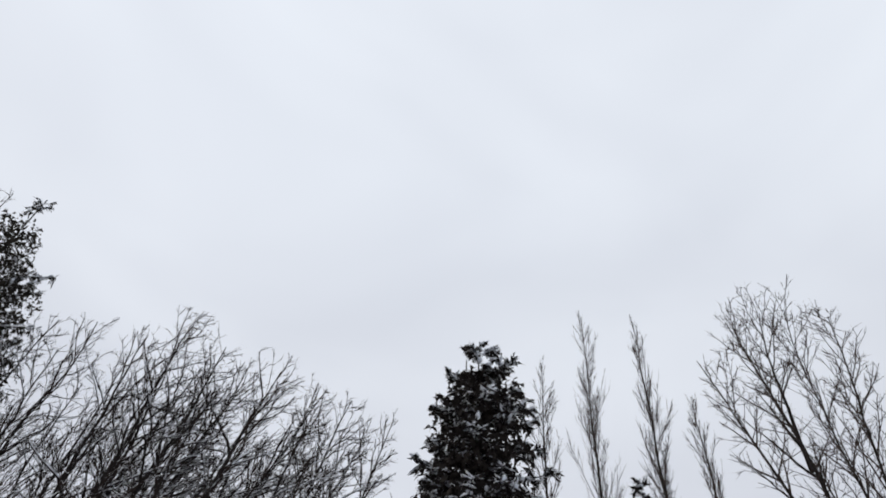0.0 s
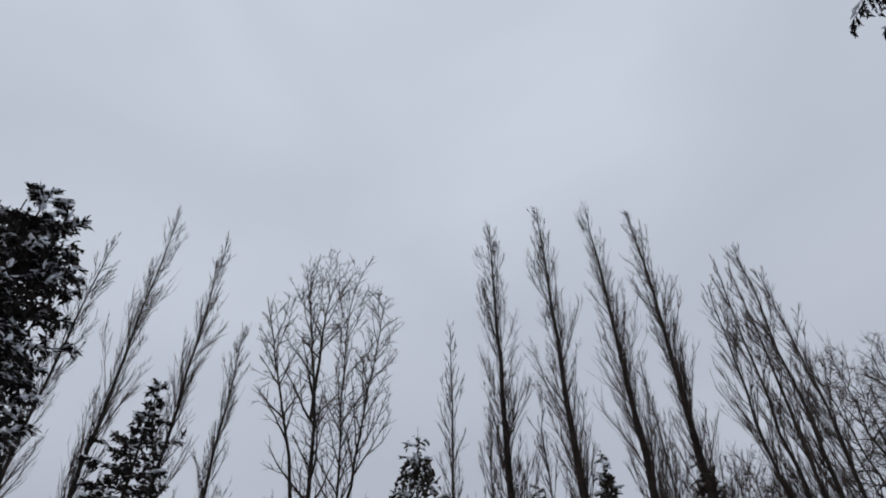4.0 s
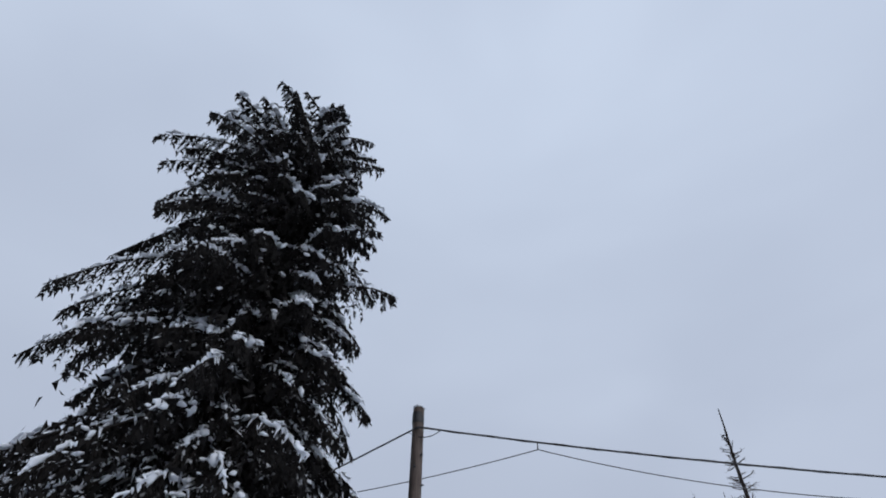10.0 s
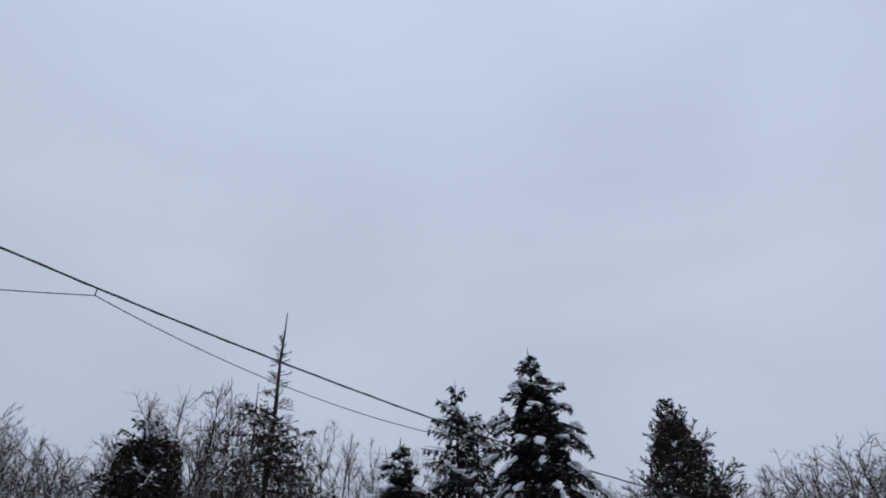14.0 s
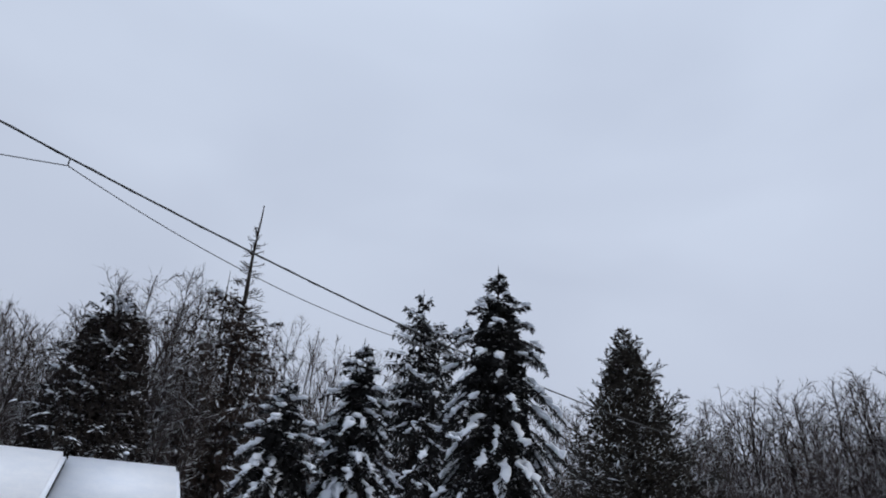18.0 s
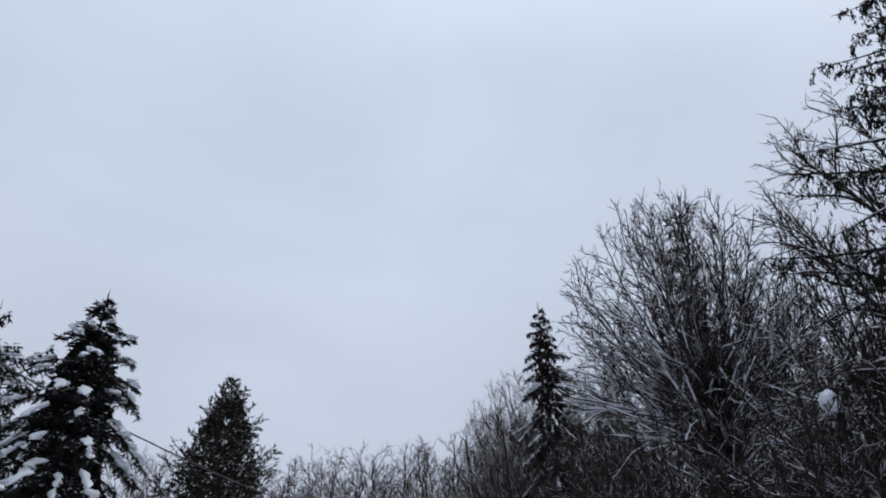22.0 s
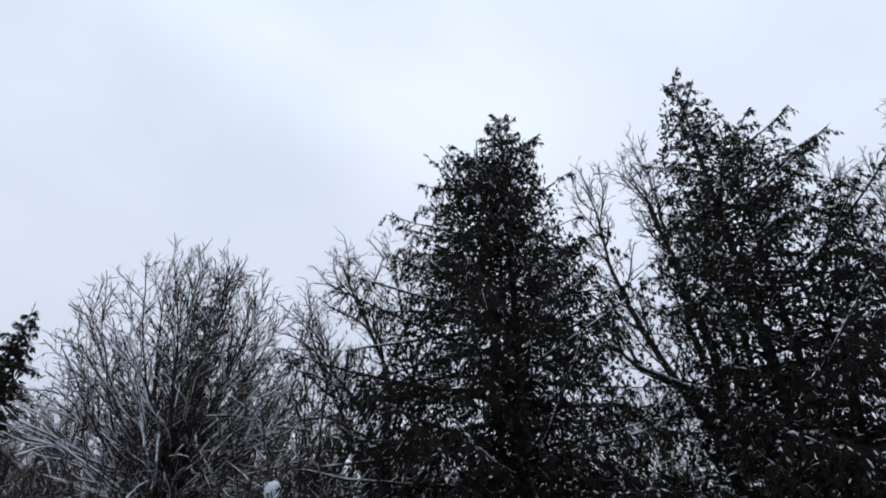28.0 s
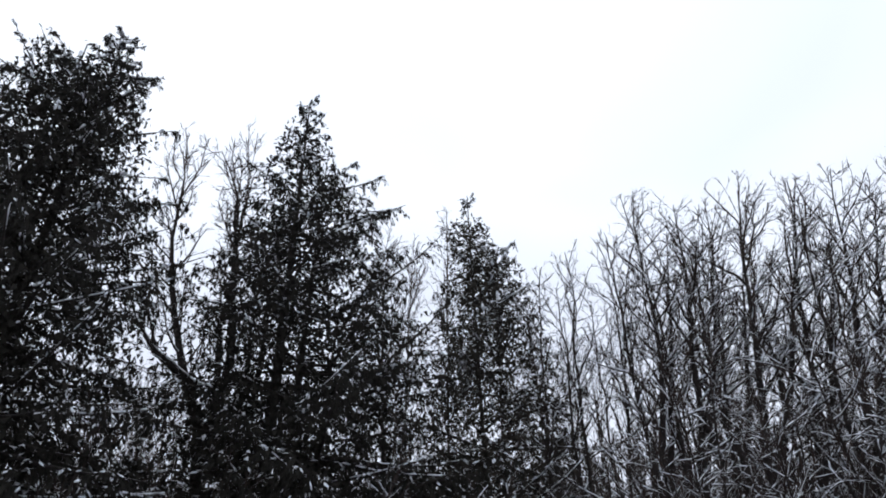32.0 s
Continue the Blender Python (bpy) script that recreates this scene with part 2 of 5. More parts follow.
def cones(g, p, d, length, r):
    """Fine twigs, each a three-sided point."""
    if not len(p):
        return
    d = unit(d)
    m = np.where(np.abs(d[:, 2:]) < 0.9, np.array([[0, 0, 1.0]]), np.array([[1.0, 0, 0]]))
    s = unit(np.cross(d, m))
    n = np.cross(s, d)
    a = np.array([90, 210, 330]) * np.pi / 180
    r = np.broadcast_to(np.asarray(r, dtype=float), (len(p),))[:, None, None]
    ring = p[:, None] + r * (s[:, None] * np.cos(a)[None, :, None] + n[:, None] * np.sin(a)[None, :, None])
    V = np.concatenate([ring, (p + d * np.asarray(length).reshape(-1, 1))[:, None]], 1)
    T = np.array([[0, 1, 3], [1, 2, 3], [2, 0, 3]])
    g.add(V, tris=T[None] + (np.arange(len(p)) * 4)[:, None, None])


OCT = np.array([[1, 0, 0], [-1, 0, 0], [0, 1, 0], [0, -1, 0], [0, 0, 1], [0, 0, -0.6]], dtype=float)
OCT_T = np.array([[0, 2, 4], [2, 1, 4], [1, 3, 4], [3, 0, 4], [2, 0, 5], [1, 2, 5], [3, 1, 5], [0, 3, 5]])


_ph = (1 + 5 ** 0.5) / 2
ICO = (unit(np.array([[-1, _ph, 0], [1, _ph, 0], [-1, -_ph, 0], [1, -_ph, 0], [0, -1, _ph], [0, 1, _ph], [0, -1, -_ph], [0, 1, -_ph],
                      [_ph, 0, -1], [_ph, 0, 1], [-_ph, 0, -1], [-_ph, 0, 1]])),
       np.array([[0, 11, 5], [0, 5, 1], [0, 1, 7], [0, 7, 10], [0, 10, 11], [1, 5, 9], [5, 11, 4], [11, 10, 2], [10, 7, 6], [7, 1, 8],
                 [3, 9, 4], [3, 4, 2], [3, 2, 6], [3, 6, 8], [3, 8, 9], [4, 9, 5], [2, 4, 11], [6, 2, 10], [8, 6, 7], [9, 8, 1]]))


def lumps(g, p, d, size, rng, long=1.6, flat=0.55, solid=None):
    """Uneven snow lumps, drawn out along d."""
    if not len(p):
        return
    ball, faces = solid or (OCT, OCT_T)
    d = unit(d)
    s = unit(np.cross(d, np.array([[0, 0, 1.0]])) + 1e-6)
    n = np.cross(s, d)
    w = ball[None] * (1 + rng.normal(size=(len(p), len(ball), 1)) * 0.2)
    z = np.asarray(size).reshape(-1, 1, 1)
    V = p[:, None] + z * (w[..., :1] * d[:, None] * long + w[..., 1:2] * s[:, None] + w[..., 2:] * n[:, None] * flat)
    g.add(V, tris=faces[None] + (np.arange(len(p)) * len(ball))[:, None, None])


def spot(az, d, z=0.0):
    return Vector((d * math.sin(radians(az)), d * math.cos(radians(az)), z))


def height_of(el, d):
    return EYE.z + d * math.tan(radians(el))


def root(name, az, d, label, category, group=""):
    ob = new(name)
    ob.location = spot(az, d)
    ob.empty_display_size = 0.5
    return tagged(ob, label, category, group)


def split_limbs(thing, P, r0, r1, S, mat, most, power=1.0):
    """The thickest limbs as parts of their own, the rest returned as indices."""
    order = np.argsort(-np.asarray(r0))
    for i in order[:most]:
        g = Geo()
        tubes(g, P[i:i + 1], r0[i:i + 1], r1[i:i + 1], S, power=power)
        part("limb", g, mat, thing)
    return order[most:]


# ---------------------------------------------------------------- trees
DOME = [(0.0, 0.85), (0.2, 1.0), (0.45, 1.0), (0.68, 0.84), (0.86, 0.58), (0.95, 0.36), (1.0, 0.1)]


def sticks(g, a, c, ra, rc, S):
    """Tapered pieces from the points a to the points c."""
    if not len(a):
        return
    d = unit(c - a + 1e-9)
    m = np.where(np.abs(d[:, 2:]) < 0.85, np.array([[0, 0, 1.0]]), np.array([[1.0, 0.13, 0]]))
    s = unit(np.cross(d, m))
    n = np.cross(s, d)
    w = np.arange(S) * 2 * np.pi / S + np.pi / 2
    off = s[:, None] * np.cos(w)[None, :, None] + n[:, None] * np.sin(w)[None, :, None]
    V = np.concatenate([a[:, None] + off * np.asarray(ra)[:, None, None], c[:, None] + off * np.asarray(rc)[:, None, None]], 1)
    k = np.arange(S)
    Q = np.stack([k, (k + 1) % S, (k + 1) % S + S, k + S], -1)
    g.add(V, Q[None] + (np.arange(len(a)) * 2 * S)[:, None, None])


def room(p, d, most, h, prof, radius, shift, depth):
    """How far each ray from p along d runs before it leaves the crown."""
    s = np.linspace(0, 1, 19)[1:] * most
    X = p[:, None] + d[:, None] * s[None, :, None]
    zf = X[..., 2] / h
    pz, pr = [q[0] for q in prof], [q[1] for q in prof]
    R = np.interp(zf, pz, pr) * radius
    cx = shift[0] + (shift[1] - shift[0]) * np.clip((zf - pz[0]) / (1 - pz[0]), 0, 1)
    out = ((X[..., 0] - cx) ** 2 + (X[..., 1] / depth) ** 2 > R ** 2) | (zf > 1)
    first = np.where(out.any(1), out.argmax(1), len(s) - 1)
    return s[first]


def limbwork(rng, stems, h, prof, radius, girth=0.14, twig=0.014, n1=2.6, n2=2.4, n3=3.4, low=0.25, fork=(28, 58), lift=0.03, wobble=0.09, shift=(0.0, 0.0), depth=1.0, reach=3.2,
             second=0.55, shoot=(0.25, 0.65), slim=0.7, sweep=0.0):
    """Stems, limbs, branches and shoots of a leafless tree, as (paths, foot radii, tip radii) of each order. stems: paths of (right, away, height) points; prof: (height
    fraction, share of radius) pairs of the crown; n1, n2, n3: limbs, branches and shoots on each metre; fork: angles of the top and the lowest limbs; sweep: how far all branches lean to the right."""
    S, g0 = [], []
    for k, path in enumerate(stems):
        Q = np.array(path, dtype=float)
        run = np.concatenate([[0], np.cumsum(np.linalg.norm(np.diff(Q, axis=0), axis=1))])
        s = np.linspace(0, run[-1], 15)
        W = np.stack([np.interp(s, run, Q[:, m]) for m in range(3)], 1)
        W[1:-1] = 0.25 * W[:-2] + 0.5 * W[1:-1] + 0.25 * W[2:]
        W[2:] += np.cumsum(rng.normal(size=(13, 3)) * [wobble * 0.5, wobble * 0.5, 0.0], 0) * run[-1] / 15
        S.append(W)
        g0.append(girth * (1.0 if k == 0 else slim * rng.uniform(0.75, 1.1)))
    S, g0 = np.array(S), np.array(g0)
    long0 = np.linalg.norm(np.diff(S, axis=1), axis=2).sum(1)
    levels = [(S, g0, np.full(len(S), twig))]

    def offshoots(P, ra, rb, per, u0, angle, most, keep, K, up, thick):
        size = np.linalg.norm(np.diff(P, axis=1), axis=2).sum(1)
        m = np.maximum(1, np.round(per * size * (1 - u0) + rng.uniform(-0.5, 0.5, len(P)))).astype(int)
        b = np.repeat(np.arange(len(P)), m)
        order = np.concatenate([np.arange(k) for k in m])
        u = u0 + (0.98 - u0) * (order + rng.uniform(0, 1, len(b))) / m[b]
        p, t = along(P, b, u)
        turn = order * 2.39996 + b * 1.3 + rng.normal(size=len(b)) * 0.5
        ref = np.where(np.abs(t[:, 2:]) < 0.9, np.array([[0, 0, 1.0]]), np.array([[1.0, 0, 0]]))
        e1 = unit(np.cross(t, ref))
        e2 = np.cross(e1, t)
        a = np.radians(angle(u) + rng.normal(size=len(b)) * 7)[:, None]
        d = unit(t * np.cos(a) + (e1 * np.cos(turn)[:, None] + e2 * np.sin(turn)[:, None]) * np.sin(a) + np.array([[sweep, 0, up]]))
        L = keep(u, size[b]) * rng.uniform(0.55, 1.1, len(b))
        L = np.minimum(L, room(p, d, most, h, prof, radius, shift, depth) * rng.uniform(0.80, 1.06, len(b)))
        ok = L > 0.09
        b, u, p, d, L = b[ok], u[ok], p[ok], d[ok], L[ok]
        r = np.minimum(thick(L), 0.8 * (ra[b] + (rb[b] - ra[b]) * u))
        return grow(p, d, L, K, lift, wobble, rng), r

    wide = lambda u: fork[1] + (fork[0] - fork[1]) * u
    P1, r1 = offshoots(S, g0, np.full(len(S), twig), n1, low, wide, reach, lambda u, z: np.full(len(u), reach), 8, 0.05, lambda L: twig * 0.9 + 0.017 * L)
    levels.append((P1, r1, np.full(len(P1), twig * 0.8)))
    top = S[:, 5:]
    A = np.concatenate([P1, np.stack([top[:, k] for k in (0, 1, 3, 4, 5, 7, 8, 9)], 1)])
    ra, rb = np.concatenate([r1, np.full(len(S), twig * 1.6)]), np.full(len(A), twig * 0.9)
    P2, r2 = offshoots(A, ra, rb, n2, 0.12, lambda u: np.full(len(u), 42.0), reach * 0.6, lambda u, z: np.maximum(0.35, second * z * (1.15 - u)), 5, 0.12, lambda L: twig * 0.8 + 0.010 * L)
    levels.append((P2, r2, np.full(len(P2), twig * 0.6)))
    idx = np.round(np.linspace(0, 7, 5)).astype(int)
    B = np.concatenate([P2, P1[:, idx]])
    P3, r3 = offshoots(B, np.full(len(B), twig), np.full(len(B), twig), n3, 0.15, lambda u: np.full(len(u), 40.0), 1.0,
                       lambda u, z: shoot[0] + (shoot[1] - shoot[0]) * rng.uniform(0, 1, len(u)) * np.minimum(1, z), 3, 0.15, lambda L: np.full(len(L), twig * 0.75))
    levels.append((P3, r3, r3 * 0.55))
    return levels


def flesh(g, white, levels, rng, twig, n4, snowy, coat, first=1, coarse=False, frost=(0.45, 0.15)):
    """Lays bark and snow round the orders from first on, and n4 fine tips on each shoot; coarse: fewer bends and sides, for far trees;
    frost: the share of the branches and of the shoots on which snow lies."""
    for k, (P, r0, r1) in enumerate(levels):
        P = P[:, np.round(np.linspace(0, P.shape[1] - 1, ((11, 6, 3, 2), (6, 4, 2, 2))[coarse][k])).astype(int)]
        if coarse and k == 3:
            cones(g, P[:, 0], P[:, 1] - P[:, 0], np.linalg.norm(P[:, 1] - P[:, 0], axis=1), r0)
        elif k >= first:
            tubes(g, P, r0, r1, ((6, 4, 3, 3), (5, 4, 3, 3))[coarse][k], power=0.8)
        if not snowy:
            continue
        K = P.shape[1]
        if k < 2 and not coarse:
            w = np.linspace(0, 1, K) ** 0.8
            r = r0[:, None] * (1 - w) + r1[:, None] * w
            v = np.gradient(P, axis=1)
            flatness = 1 - np.abs(v[..., 2]) / (np.linalg.norm(v, axis=2) + 1e-9)
            lie = np.clip(flatness * 3.2, 0.02, 1) * np.where(rng.uniform(size=r.shape) < snowy * 0.9, 1.0, 0.15)
            Q = P.copy()
            Q[..., 2] += r * 0.95
            one = np.ones(len(P))
            tubes(white, Q, one, one, 4, flat=0.8, lumps=(r * 0.70 + 0.004) * coat * rng.uniform(0.6, 1.2, r.shape) * lie)
        else:
            a, c = P[:, :-1].reshape(-1, 3), P[:, 1:].reshape(-1, 3)
            s = (np.arange(K - 1) + 0.5) / (K - 1)
            r = (r0[:, None] * (1 - s) + r1[:, None] * s).ravel()
            v = c - a
            flatness = 1 - np.abs(v[:, 2]) / (np.linalg.norm(v, axis=1) + 1e-9)
            pick = np.where(rng.uniform(size=len(a)) < snowy * np.clip(flatness * 3.2, 0, 1) * (1.0, 0.95, *frost)[k])[0]
            up = np.array([[0, 0, 1.0]]) * (r[pick] * 0.9)[:, None]
            rr = (r[pick] * 0.62 + 0.003) * min(coat, 1.2) * rng.uniform(0.6, 1.15, len(pick))
            sticks(white, a[pick] + up, c[pick] + up, rr, rr * rng.uniform(0.3, 0.9, len(pick)), 3)
    P3 = levels[3][0]
    b = np.repeat(np.arange(len(P3)), n4)
    p, t = along(P3, b, rng.uniform(0.15, 0.95, len(b)))
    w = t * 0.8 + aside(t, rng) * 0.55 + np.array([[0, 0, 0.2]])
    cones(g, p, w, rng.uniform(0.10, 0.34, len(b)) * (2.0 if coarse else 1.0), twig * 0.65)


def forked_tree(az, d, h, seed, stems, prof, radius, twig=0.014, n4=2, snowy=0.6, coat=1.0, label="", name="bare_tree", group="", bark=None, twigs=None, limbs=14, coarse=False, frost=(0.45, 0.15), **form):
    """A leafless tree with its limbs forking out to the bounds of its crown; form: passed on to limbwork."""
    rng = np.random.default_rng(seed)
    bark, twigs = bark or M_BARK, twigs or M_TWIG
    thing = root(name, az, d, label, "tree", group)
    lay = np.stack([np.array(spot(az + 90, 1.0)), np.array(spot(az, 1.0)), np.array([0, 0, 1.0])])
    levels = [(P @ lay, r0, r1) for P, r0, r1 in limbwork(rng, stems, h, prof, radius, twig=twig, **form)]
    g, white = Geo(), Geo()
    P, r0, r1 = levels[0]
    for i in range(len(P)):
        one = Geo()
        tubes(one, P[i:i + 1], r0[i:i + 1], r1[i:i + 1], 7, power=0.85)
        part("trunk", one, bark, thing)
    P, r0, r1 = levels[1]
    rest = split_limbs(thing, P, r0, r1, 5, bark, limbs, power=0.8)
    flesh(g, white, [levels[0], (P[rest], r0[rest], r1[rest]), levels[2], levels[3]], rng, twig, n4, snowy, coat, coarse=coarse, frost=frost)
    tagged(part("crown", g, twigs, thing, "fine snow-lined twigs" if snowy else "fine bare twigs"), kind="stuff")
    if snowy:
        tagged(part("snow", white, M_SNOW, thing, "thin ridges of snow on the branches"), kind="stuff")
    return thing


def poplar(az, d, h, seed, width=1.1, n2=175, n3=8, trunks=((0, 0),), girth=0.2, bottom=0.10, label="", group="row of tall poplars", lean=0.0):
    """A narrow upswept tree: every branch leaves at a sharp angle and soon runs up beside the trunk. trunks: (offset, shortening) of each stem."""
    rng = np.random.default_rng(seed)
    thing = root("poplar_tree", az, d, label or "tall narrow leafless poplar with upswept brown branches", "tree", group)
    right = np.array(spot(az + 90, 1.0))
    crown = Geo()
    for k, (off, cut) in enumerate(trunks):
        hh = h * (1 - cut) - 0.25
        K = 16
        s = np.linspace(0, 1, K)[:, None]
        foot = right * off * 0.3 + np.array([0, 0, -0.15])
        tip = right * (off + lean) + np.array([0, 0, hh])
        P = (foot * (1 - s) + tip * s + right * off * 0.4 * np.sin(np.pi * s))[None]
        P[:, 1:-1, :2] += rng.normal(size=(1, K - 2, 2)) * 0.04
        g = Geo()
        tubes(g, P, [girth * (1 - 0.6 * cut)], [0.012], 7, power=0.9)
        part("trunk", g, M_POPLAR, thing)
        n = int(n2 * (1 - cut * 0.6))
        u = bottom + (0.985 - bottom) * ((np.arange(n) + rng.uniform(0, 1, n)) / n)
        p, t = along(P, np.zeros(n, int), u)
        ang = np.radians(rng.uniform(14, 34, n))
        dd = t * np.cos(ang)[:, None] + aside(t, rng, 0.6) * np.sin(ang)[:, None]
        shape = np.interp(u, [0, 0.15, 0.4, 0.7, 0.88, 1.0], [0.75, 1.0, 1.1, 0.95, 0.62, 0.30])
        L = width * 2.3 * shape * rng.uniform(0.35, 1.25, n)
        L = np.minimum(L, np.maximum(0.2, (hh - p[:, 2]) * 0.95 + 0.3))
        P2 = grow(p, dd, L, 7, 0.13, 0.055, rng)
        r2 = np.clip(0.030 * (1 - u) * (L / (width * 2.3)) + 0.007, 0.008, 0.04)
        if k == 0:
            rest = split_limbs(thing, P2, r2, np.full(n, 0.006), 5, M_POPLAR, 8)
        else:
            rest = np.arange(n)
        tubes(crown, P2[rest], r2[rest], np.full(len(rest), 0.006), 4)
        m3 = np.maximum(2, np.round(n3 * L / np.mean(L))).astype(int)
        b3 = np.repeat(np.arange(n), m3)
        u3 = rng.uniform(0.12, 0.98, len(b3))
        p3, t3 = along(P2, b3, u3)
        ang = np.radians(rng.uniform(8, 28, len(b3)))
        d3 = t3 * np.cos(ang)[:, None] + aside(t3, rng) * np.sin(ang)[:, None]
        L3 = np.maximum(0.18, L[b3] * 0.42 * (1.15 - 0.6 * u3) * rng.uniform(0.5, 1.25, len(b3)))
        P3 = grow(p3, d3, L3, 3, 0.18, 0.09, rng)
        tubes(crown, P3, np.full(len(b3), 0.0105), np.full(len(b3), 0.005), 3)
        b4 = np.repeat(np.arange(len(b3)), 2)
        p4, t4 = along(P3, b4, rng.uniform(0.15, 0.98, len(b4)))
        d4 = t4 * 0.9 + aside(t4, rng) * 0.30 + np.array([[0, 0, 0.3]])
        cones(crown, p4, d4, L3[b4] * rng.uniform(0.3, 0.7, len(b4)), 0.0075)
    tagged(part("crown", crown, M_POPTWIG, thing, "dense upright brown twigs"), kind="stuff")
    return thing


def conifer(az, d, h, seed, prof, name="conifer_tree", label="", group="", base=0.06, nb=90, nl=9, ns=6, pitch=(35, -8), lift=-0.03, curl=0.05,
            hang=0.5, leaf=(0.26, 0.11), foliage=None, bark=None, snow=0.4, pad=0.10, girth=0.2, leaders=((0, 0, 0),), side=(1.0, 1.0), jag=0.35,
            tip_leaf=1.0, fan=2, limbs=8, dense=1.0, spikes=0, blob=0.10, fill=0, whorls=0, dots=1, pads=8, rope=0.2, droop=0.0, core=0.62, lines=0.0):
    """prof: (height fraction, crown radius) pairs; side: reach to the left and right; leaders: right, away, shortening."""
    rng = np.random.default_rng(seed)
    foliage, bark = foliage or M_CEDAR, bark or M_INNER
    thing = root(name, az, d, label, "tree", group)
    right, away = np.array(spot(az + 90, 1.0)), np.array(spot(az, 1.0))
    K = 12
    s = np.linspace(0, 1, K)[None, :, None]
    tip = np.array([right * q[0] + away * q[1] + np.array([0, 0, h * (1 - q[2])]) for q in leaders])
    foot = np.array([right * q[0] * 0.45 + away * q[1] * 0.45 + np.array([0, 0, -0.15]) for q in leaders])
    P = foot[:, None] * (1 - s) + tip[:, None] * s
    for i in range(len(leaders)):
        g = Geo()
        tubes(g, P[i:i + 1], [girth if i == 0 else girth * 0.75], [0.015], 8, power=0.85)
        part("trunk", g, bark, thing)
    pz, pr = [q[0] for q in prof], [q[1] for q in prof]
    n = nb
    u = base + (0.99 - base) * ((np.arange(n) + rng.uniform(0, 1, n)) / n)
    if whorls:
        u = base + (0.99 - base) * ((np.floor((u - base) / (0.99 - base) * whorls) + 0.5 + rng.normal(size=n) * 0.13) / whorls)
        u = np.clip(u, base, 0.995)
    b = rng.integers(0, len(leaders), n)
    b[u > 0.97] = 0
    p, t = along(P, b, u)
    phi = np.arange(n) * 2.39996 + rng.normal(size=n) * 0.35
    hz = np.cos(phi)[:, None] * right + np.sin(phi)[:, None] * away
    reach = np.where(np.cos(phi) < 0, side[0], side[1]) * np.abs(np.cos(phi)) + 1.0 * (1 - np.abs(np.cos(phi)))
    L = np.interp(p[:, 2] / h, pz, pr) * reach * (1 + jag * (rng.uniform(-0.9, 0.28, n)))
    L = np.maximum(L, 0.12)
    pit = np.radians(pitch[1] + (pitch[0] - pitch[1]) * u ** 2 + rng.normal(size=n) * 7)
    dd = hz * np.cos(pit)[:, None] + np.array([[0, 0, 1.0]]) * np.sin(pit)[:, None]
    P1 = grow(p, dd, L * 1.08, 8, lift, 0.05, rng, curl)
    P1[:, :, 2] = np.maximum(P1[:, :, 2], 0.35)
    r1 = 0.010 + 0.014 * L
    rest = split_limbs(thing, P1, r1, np.full(n, 0.006), 5, bark, limbs)
    twig = Geo()
    tubes(twig, P1[rest], r1[rest], np.full(len(rest), 0.006), 4)
    nlet = np.maximum(2, (nl * L / np.mean(L) * dense).astype(int))
    b2 = np.repeat(np.arange(n), nlet)
    u2 = 0.12 + 0.87 * rng.uniform(0, 1, len(b2)) ** 0.8
    p2, t2 = along(P1, b2, u2)
    sd = unit(np.cross(t2, np.array([[0, 0, 1.0]])) + 1e-6) * np.where(rng.uniform(size=len(b2)) < 0.5, -1, 1)[:, None]
    d2 = t2 * 0.65 + sd * 0.75 + rng.normal(size=t2.shape) * 0.25
    d2[:, 2] -= hang * 0.45
    L2 = np.maximum(leaf[0] * 0.9, L[b2] * 0.36 * (1.15 - 0.8 * u2) * rng.uniform(0.6, 1.2, len(b2)))
    P2 = grow(p2, d2, L2, 5, -hang * rope, 0.06, rng)
    P2[:, :, 2] = np.maximum(P2[:, :, 2], 0.25)
    cones(twig, P2[:, 0], P2[:, 2] - P2[:, 0], L2 * 0.8, 0.010)
    tagged(part("branchwork", twig, bark, thing, "thin dark inner branches"), kind="stuff")
    green = Geo()
    ends = np.repeat(np.arange(len(b2)), ns)
    u3 = np.tile((np.arange(ns) + 0.6) / ns, len(b2)) * 0.98
    p3, t3 = along(P2, ends, u3)
    for f in range(fan):
        d3 = t3 + aside(t3, rng) * (0.65 if f else 0.3)
        d3[:, 2] -= hang * rng.uniform(0.1, 0.9, len(d3))
        if droop:
            d3 = t3 * 0.45 + rng.normal(size=t3.shape) * 0.32
            d3[:, 2] -= droop * rng.uniform(0.4, 1.3, len(d3))
        k = rng.uniform(0.6, 1.25, len(p3)) * (0.8 if f else 1.0)
        leaves(green, p3 + rng.normal(size=p3.shape) * 0.03, d3, leaf[0] * k, leaf[1] * k, rng)
    e1 = np.repeat(np.arange(n), 5)
    p4, t4 = along(P1, e1, rng.uniform(0.35, 1.0, len(e1)))
    d4 = t4 + rng.normal(size=t4.shape) * 0.3
    d4[:, 2] -= hang * 0.7
    leaves(green, p4, d4, leaf[0] * tip_leaf * rng.uniform(0.7, 1.3, len(e1)), leaf[1] * np.ones(len(e1)), rng)
    if spikes:
        us = np.linspace(0.9, 0.995, spikes)
        ps, ts = along(P, np.zeros(spikes, int), us)
        leaves(green, ps, ts * 1.0 + aside(ts, rng) * 0.7, np.full(spikes, leaf[0]), np.full(spikes, leaf[1] * 0.7), rng)
        leaves(green, P[0, -1:], np.array([[0, 0, 1.0]]), [leaf[0] * 1.4], [leaf[1] * 0.5], rng)
